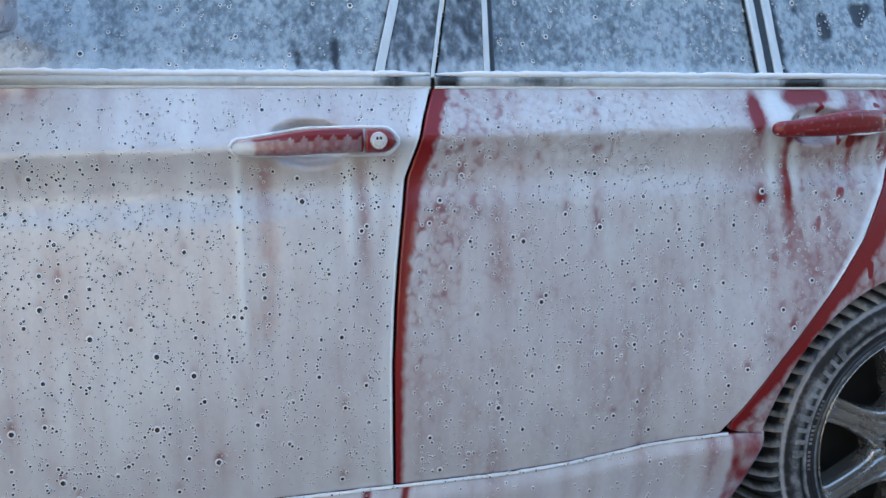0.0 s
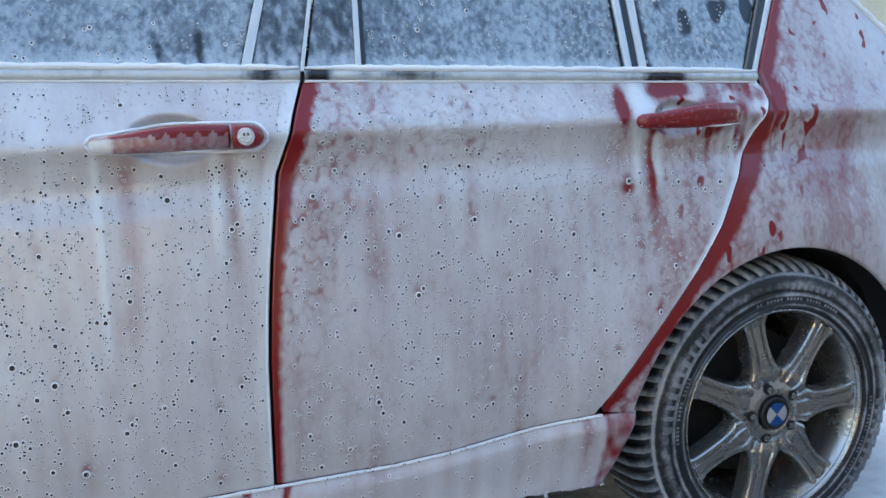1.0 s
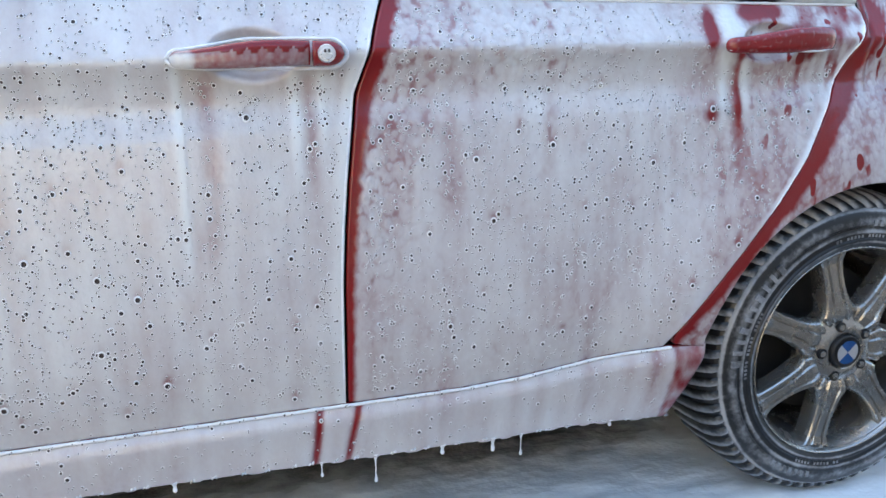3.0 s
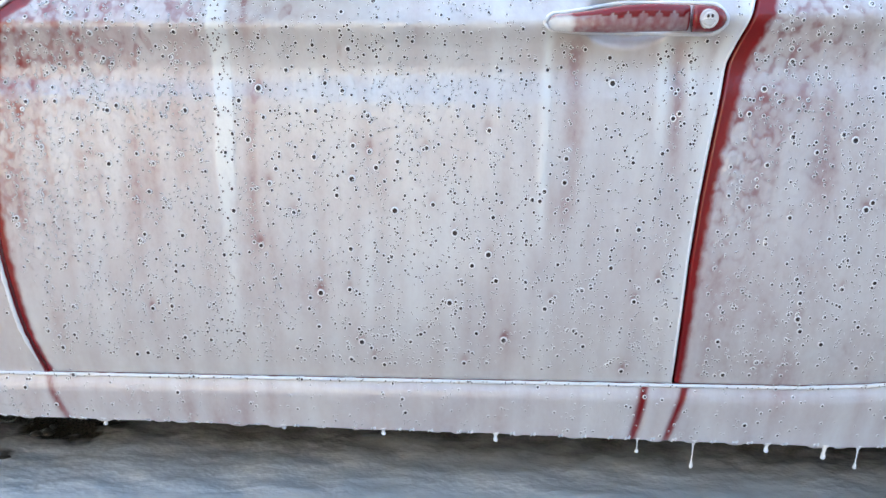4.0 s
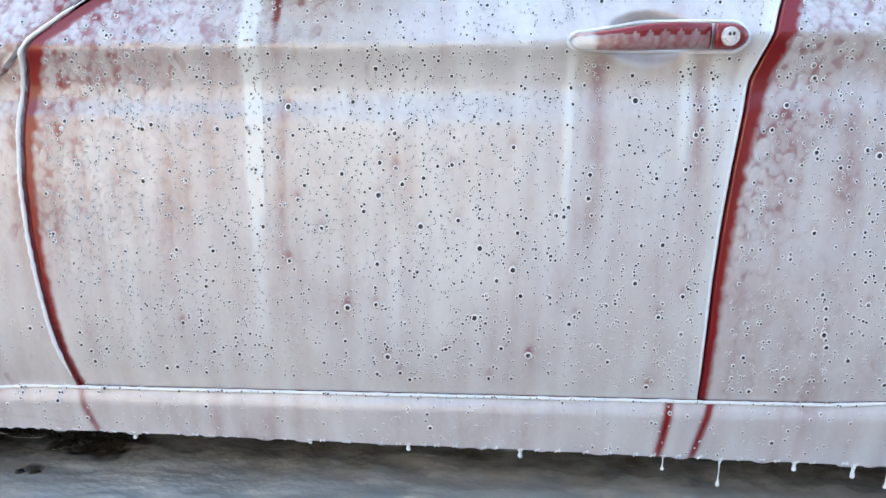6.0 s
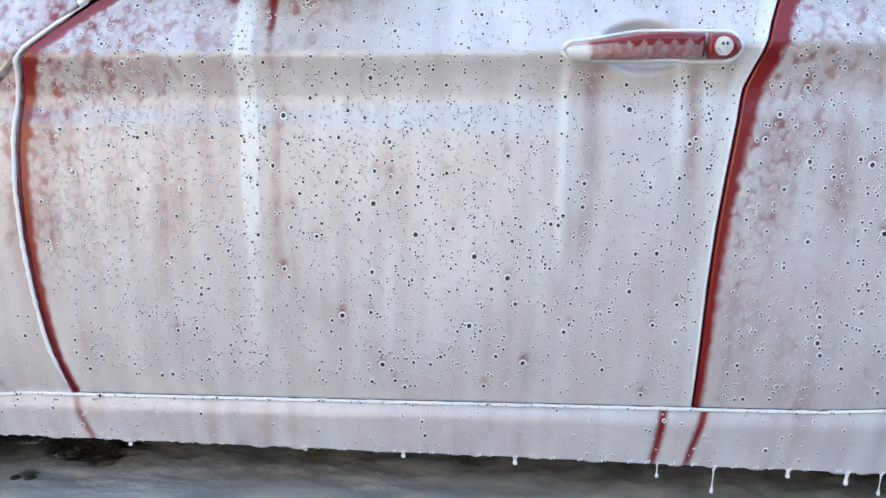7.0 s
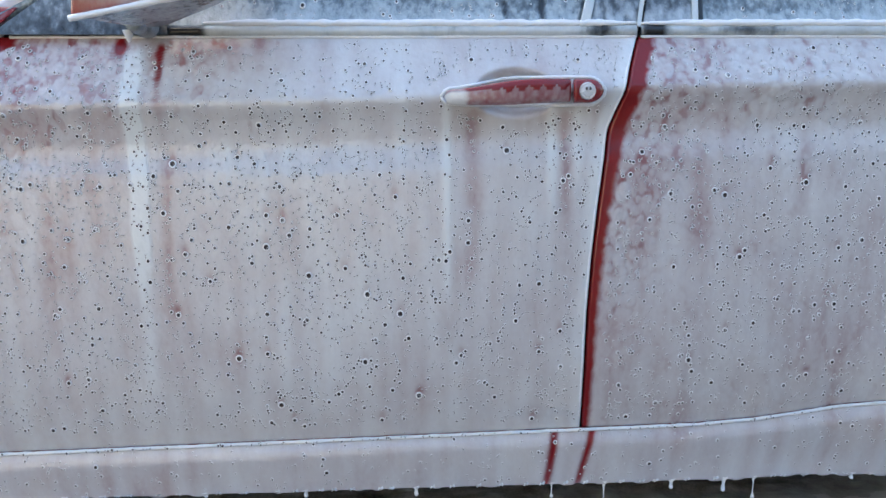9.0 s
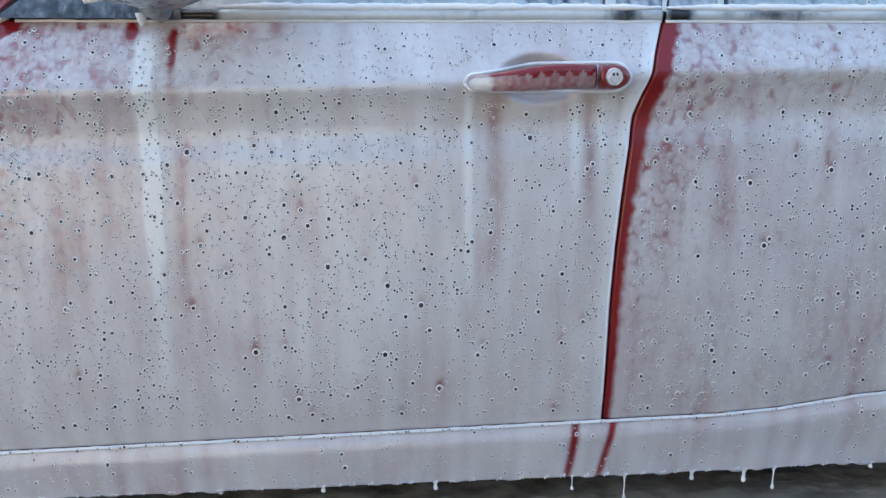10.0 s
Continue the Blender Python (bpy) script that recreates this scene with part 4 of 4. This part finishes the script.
        v, f = tube([(x, upper_y(x, z) - 0.002 + back, z) for x, z in fine], r, 8, 0.3, r * 1000)
        mesh_object(name, v, f, M_FOAM, car, None, lab)
    grid = [[(x, 1.755 - side_y(x, z), z) for x in np.linspace(-2.38, 1.78, 60)] for z in np.linspace(0.22, 0.96, 20)]
    finish_grid("far_side", grid, lambda x, z: 0.8 if math.hypot(x - HUB[0], z - HUB[1]) > 0.36 else 0.8, M_PAINT, car, "far side of the body under foam", flange=-0.02, relief=0)
    t = dict(mat=M_GLASSFOAM, yfun=lambda x, z: 1.755 - glass_y(x, z), flange=-0.004, relief=0)
    skin("window_glass", lambda z: -0.85 + (z - 0.985) * 1.2, lambda z: 1.2 - (z - 0.985) * 0.3, lambda x: 0.96, lambda x: 1.31, glass_foam, 50, 14, car, "far side windows under foam", **t)
    for x0, x1 in ((-2.44, -2.2), (1.55, 1.82)):
        part("bumper", box(x0, x1, 0.10, 1.65, 0.22, 0.60, 0.05), M_RED, car, "red bumper")


build_shell()


def build_mirror():
    base = bmesh.new()
    pr = [(-0.922, 0.966), (-0.655, 0.966), (-0.660, 1.03), (-0.70, 1.13), (-0.868, 1.008)]
    f0 = [base.verts.new((x, 0.050 + (z - 0.965) * 0.42, z)) for x, z in pr]
    f1 = [base.verts.new((x, 0.085 + (z - 0.965) * 0.42, z)) for x, z in pr]
    base.faces.new(f0)
    base.faces.new(f1[::-1])
    for i in range(len(pr)):
        j = (i + 1) % len(pr)
        base.faces.new((f0[j], f0[i], f1[i], f1[j]))
    mirror = part("door_mirror", base, M_TRIM, car, "red door mirror dripping with foam", foam=lambda x, y, z: 0.50 + 0.4 * nz(x * 40, z * 40, 95))
    def hull(points, bevel):
        bm = bmesh.new()
        for p in points:
            bm.verts.new(p)
        bmesh.ops.convex_hull(bm, input=bm.verts[:])
        bmesh.ops.dissolve_limit(bm, angle_limit=radians(4), verts=bm.verts[:], edges=bm.edges[:])
        bmesh.ops.bevel(bm, geom=bm.edges[:], offset=bevel, segments=3, affect="EDGES", profile=0.5)
        bmesh.ops.triangulate(bm, faces=bm.faces[:])
        bmesh.ops.subdivide_edges(bm, edges=bm.edges[:], cuts=3, use_grid_fill=True)
        return bm
    out = [(-0.727, -0.135, 0.972), (-0.495, -0.125, 1.018), (-0.47, -0.12, 1.11), (-0.57, -0.12, 1.145), (-0.715, -0.13, 1.125)]
    inn = [(-0.715, 0.015, 0.996), (-0.515, 0.02, 1.035), (-0.51, 0.02, 1.11), (-0.60, 0.02, 1.14), (-0.70, 0.02, 1.12)]
    part("mirror_housing", hull(out + inn, 0.010), M_PAINT, mirror, "red mirror housing under pink foam", True, foam=lambda x, y, z: 0.62 + 0.25 * nz(x * 50, z * 50, 96) - 0.25 * smooth(-0.66, -0.73, x))
    under = [(-0.720, -0.12, 0.976), (-0.505, -0.115, 1.017), (-0.51, 0.0, 1.033), (-0.70, 0.0, 0.990), (-0.685, -0.03, 0.972), (-0.650, 0.0, 0.972), (-0.56, -0.01, 1.005)]
    part("lower_cover", hull(under, 0.005), M_TRIM, mirror, "dark lower mirror cover smeared with foam", True, foam=lambda x, y, z: 0.72 + 0.3 * nz(x * 40, y * 40, 98))
    edge = [(-0.725 + 0.228 * i / 30, -0.137 + 0.010 * i / 30, 0.974 + 0.046 * i / 30) for i in range(31)]
    verts, faces = tube(edge, 0.0042, 8, 0.3, 5)
    mesh_object("foam_bead", verts, faces, M_FOAM, mirror, None, "white foam along the lower edge of the mirror")
    verts, faces = tube([(-0.685, 0.06 - 0.07 * i / 8, 0.980 - 0.004 * math.sin(i / 8 * 3)) for i in range(9)], lambda s: 0.017 - 0.004 * s, 12, 0.3)
    drip = tube([(-0.700, 0.01, 0.970 - 0.018 * i / 8) for i in range(9)], lambda s: 0.008 * (1 - s) ** 0.7 + 0.001, 8)
    mesh_object("foam_bead", drip[0], drip[1], M_FOAM, mirror, None, "drop of foam under the mirror foot")
    mesh_object("mirror_foot", verts, faces, M_TRIM, mirror, [0.8] * len(verts), "foamy mirror foot")
    return mirror


build_mirror()


# ---- foam in drops and bubbles ----
def build_bubbles(name, count, place, seed, sizes, label, fixed=(), foam=None):
    rnd = random.Random(seed)
    verts, faces, mats = [], [], []

    def bubble(x, z, r):
        y = place(x, z)
        e = 0.002
        nx, nzv = -(place(x + e, z) - place(x - e, z)) / (2 * e), -(place(x, z + e) - place(x, z - e)) / (2 * e)
        nrm = Vector((nx, 1, nzv)).normalized() * -1
        ax = nrm.cross(Vector((0, 0, 1))).normalized()
        up = ax.cross(nrm)
        c = Vector((x, y, z)) + nrm * 0.0024
        k = 6 if r < 0.0012 else 10
        b = len(verts)
        for rr, lift in ((1.75, -0.0006), (1.4, 0.26 * r), (1.05, 0.22 * r), (0.92, 0.0)):
            for j in range(k):
                a = 2 * math.pi * j / k
                verts.append(c + ax * (rr * r * math.cos(a)) + up * (rr * r * math.sin(a) * 1.1) + nrm * lift)
        for q in range(3):
            for j in range(k):
                j2 = (j + 1) % k
                faces.append((b + q * k + j, b + q * k + j2, b + (q + 1) * k + j2, b + (q + 1) * k + j))
                mats.append(0 if q < 2 else 1)
        faces.append(tuple(b + 3 * k + j for j in range(k)))
        mats.append(1)
    for x, z, r in fixed:
        bubble(x, z, r)
    made = 0
    while made < count:
        x, z = sizes["box"][0] + rnd.random() * (sizes["box"][1] - sizes["box"][0]), sizes["box"][2] + rnd.random() * (sizes["box"][3] - sizes["box"][2])
        if not sizes["inside"](x, z) or 0.5 * nz(x * 6, z * 6, seed) + 0.7 < rnd.random() or (foam and foam(x, z) < 0.5):
            continue
        u = rnd.random()
        r = 0.00065 + 0.00045 * rnd.random() if u < 0.70 else (0.0012 + 0.0006 * rnd.random() if u < 0.97 else 0.0018 + 0.0008 * rnd.random())
        bubble(x, z, r * sizes.get("scale", 1.12))
        made += 1
        if u > 0.60 and rnd.random() < 0.5:
            for _ in range(rnd.randint(1, 2)):
                bubble(x + rnd.uniform(-0.005, 0.005), z + rnd.uniform(0.002, 0.011), rnd.uniform(0.0007, 0.0011))
    ob = mesh_object(name, verts, faces, [M_FOAM, M_HOLE], None, None)
    ob.data.polygons.foreach_set("material_index", mats)
    tagged(ob, label, "soap bubbles", kind="stuff")


build_bubbles("foam_bubbles", 5200, side_y, 5, dict(box=(-1.07, 0.06, 0.33, 0.95), inside=lambda x, z: lerp(FRONT_SEAM, z) + 0.03 < x < lerp(B_SEAM, z) - 0.01 and abs(x + 0.12) + abs(z - 0.876) * 3 > 0.17),
              "tiny burst bubbles in the foam on the front door", [(x, z, 0.0027 + 0.0008 * (i % 3 == 0)) for i, (x, z) in enumerate(BIG_FRONT)], front_door_foam)
build_bubbles("foam_bubbles", 2700, side_y, 6, dict(box=(0.03, 0.93, 0.33, 0.95), inside=lambda x, z: lerp(B_SEAM, z) + 0.03 < x < lerp(REAR_EDGE, z) - 0.02 and not (x > 0.64 and z > 0.85) and z > lerp(SILL, x) + 0.015),
              "tiny burst bubbles in the foam on the rear door", [(x, z, 0.0027 + 0.0006 * (i % 3 == 0)) for i, (x, z) in enumerate(BIG_REAR)], rear_door_foam)
build_bubbles("foam_bubbles", 420, side_y, 7, dict(box=(-1.38, 0.58, 0.215, 0.36), inside=lambda x, z: z < lerp(SILL, x) - 0.006), "tiny burst bubbles in the foam on the sill")
build_bubbles("foam_bubbles", 130, lambda x, z: side_y(x, lerp(SILL, x)) - 0.0035, 8, dict(box=(-1.38, 0.58, 0.285, 0.37), inside=lambda x, z: abs(z - lerp(SILL, x)) < 0.002), "tiny burst bubbles in the foam line of the sill")
build_bubbles("foam_bubbles", 420, glass_y, 9, dict(box=(-0.62, 0.93, 0.985, 1.13), inside=lambda x, z: True), "tiny burst bubbles in the foam on the windows")
build_bubbles("foam_bubbles", 260, side_y, 10, dict(box=(-1.30, -1.0, 0.32, 0.93), inside=lambda x, z: x < lerp(FRONT_SEAM, z) - 0.01), "tiny burst bubbles in the foam on the front wing")


def build_drips():
    rnd = random.Random(12)
    drips = [(-0.64, 0.010, 1), (-0.47, 0.015, 1), (-0.28, 0.019, 1), (-0.043, 0.030, 2), (0.05, 0.055, 2), (0.17, 0.020, 1), (0.265, 0.029, 1), (0.32, 0.046, 2), (-0.95, 0.016, 1), (0.50, 0.014, 1)]
    x = -1.38
    while x < 0.58:
        x += rnd.uniform(0.018, 0.055)
        if min(abs(x - d[0]) for d in drips) > 0.012:
            drips.append((x, rnd.uniform(0.003, 0.008), 0))
    for x, length, sort in drips:
        z0, y = 0.210, side_y(x, 0.207)
        pts = [(x + 0.0008 * nz(i * 0.4, x), y + 0.003, z0 - length * i / 16) for i in range(17)]
        if sort == 2:
            rad = lambda s: 0.0062 * (1 - s) ** 7 + 0.0009 + 0.0024 * smooth(0.72, 0.93, s) * smooth(1.06, 0.95, s)  # noqa: E731
        elif sort == 1:
            rad = lambda s: 0.0062 * (1 - s) ** 3 + 0.0018 + 0.0022 * smooth(0.45, 0.85, s) * smooth(1.08, 0.9, s)  # noqa: E731
        else:
            rad = lambda s: 0.0075 * (1 - s) ** 1.4 + 0.0005  # noqa: E731
        v, f = tube(pts, rad, 8)
        label = ("short white foam drip hanging from the sill", "round white drop of foam hanging from the sill", "long thin white foam drip hanging from the sill")[sort]
        tagged(mesh_object("foam_drip", v, f, M_FOAM), label, "foam drip", "drips along the sill")


build_drips()


def build_pebbles():
    rnd = random.Random(31)
    for i in range(9):
        bm = bmesh.new()
        bmesh.ops.create_icosphere(bm, subdivisions=2, radius=1)
        s = rnd.uniform(0.004, 0.011)
        for v in bm.verts:
            v.co *= 1 + 0.35 * noise.noise(v.co * 1.7 + Vector((i * 3.1, 0, 0)))
        cx, cy = (-1.286, 0.225) if i < 4 else (-1.235, 0.322)
        m = Matrix.Translation((cx + rnd.uniform(-0.03, 0.03), cy + rnd.uniform(-0.02, 0.02), s * 0.25 - 0.006)) @ Matrix.Diagonal((s * 1.4, s, s * 0.7, 1))
        bmesh.ops.transform(bm, matrix=m, verts=bm.verts[:])
        tagged(part("pebble", bm, M_STONE, None, shade=True), "small dark wet stone lying in the ground foam", "stone", "stones in the foam")


build_pebbles()
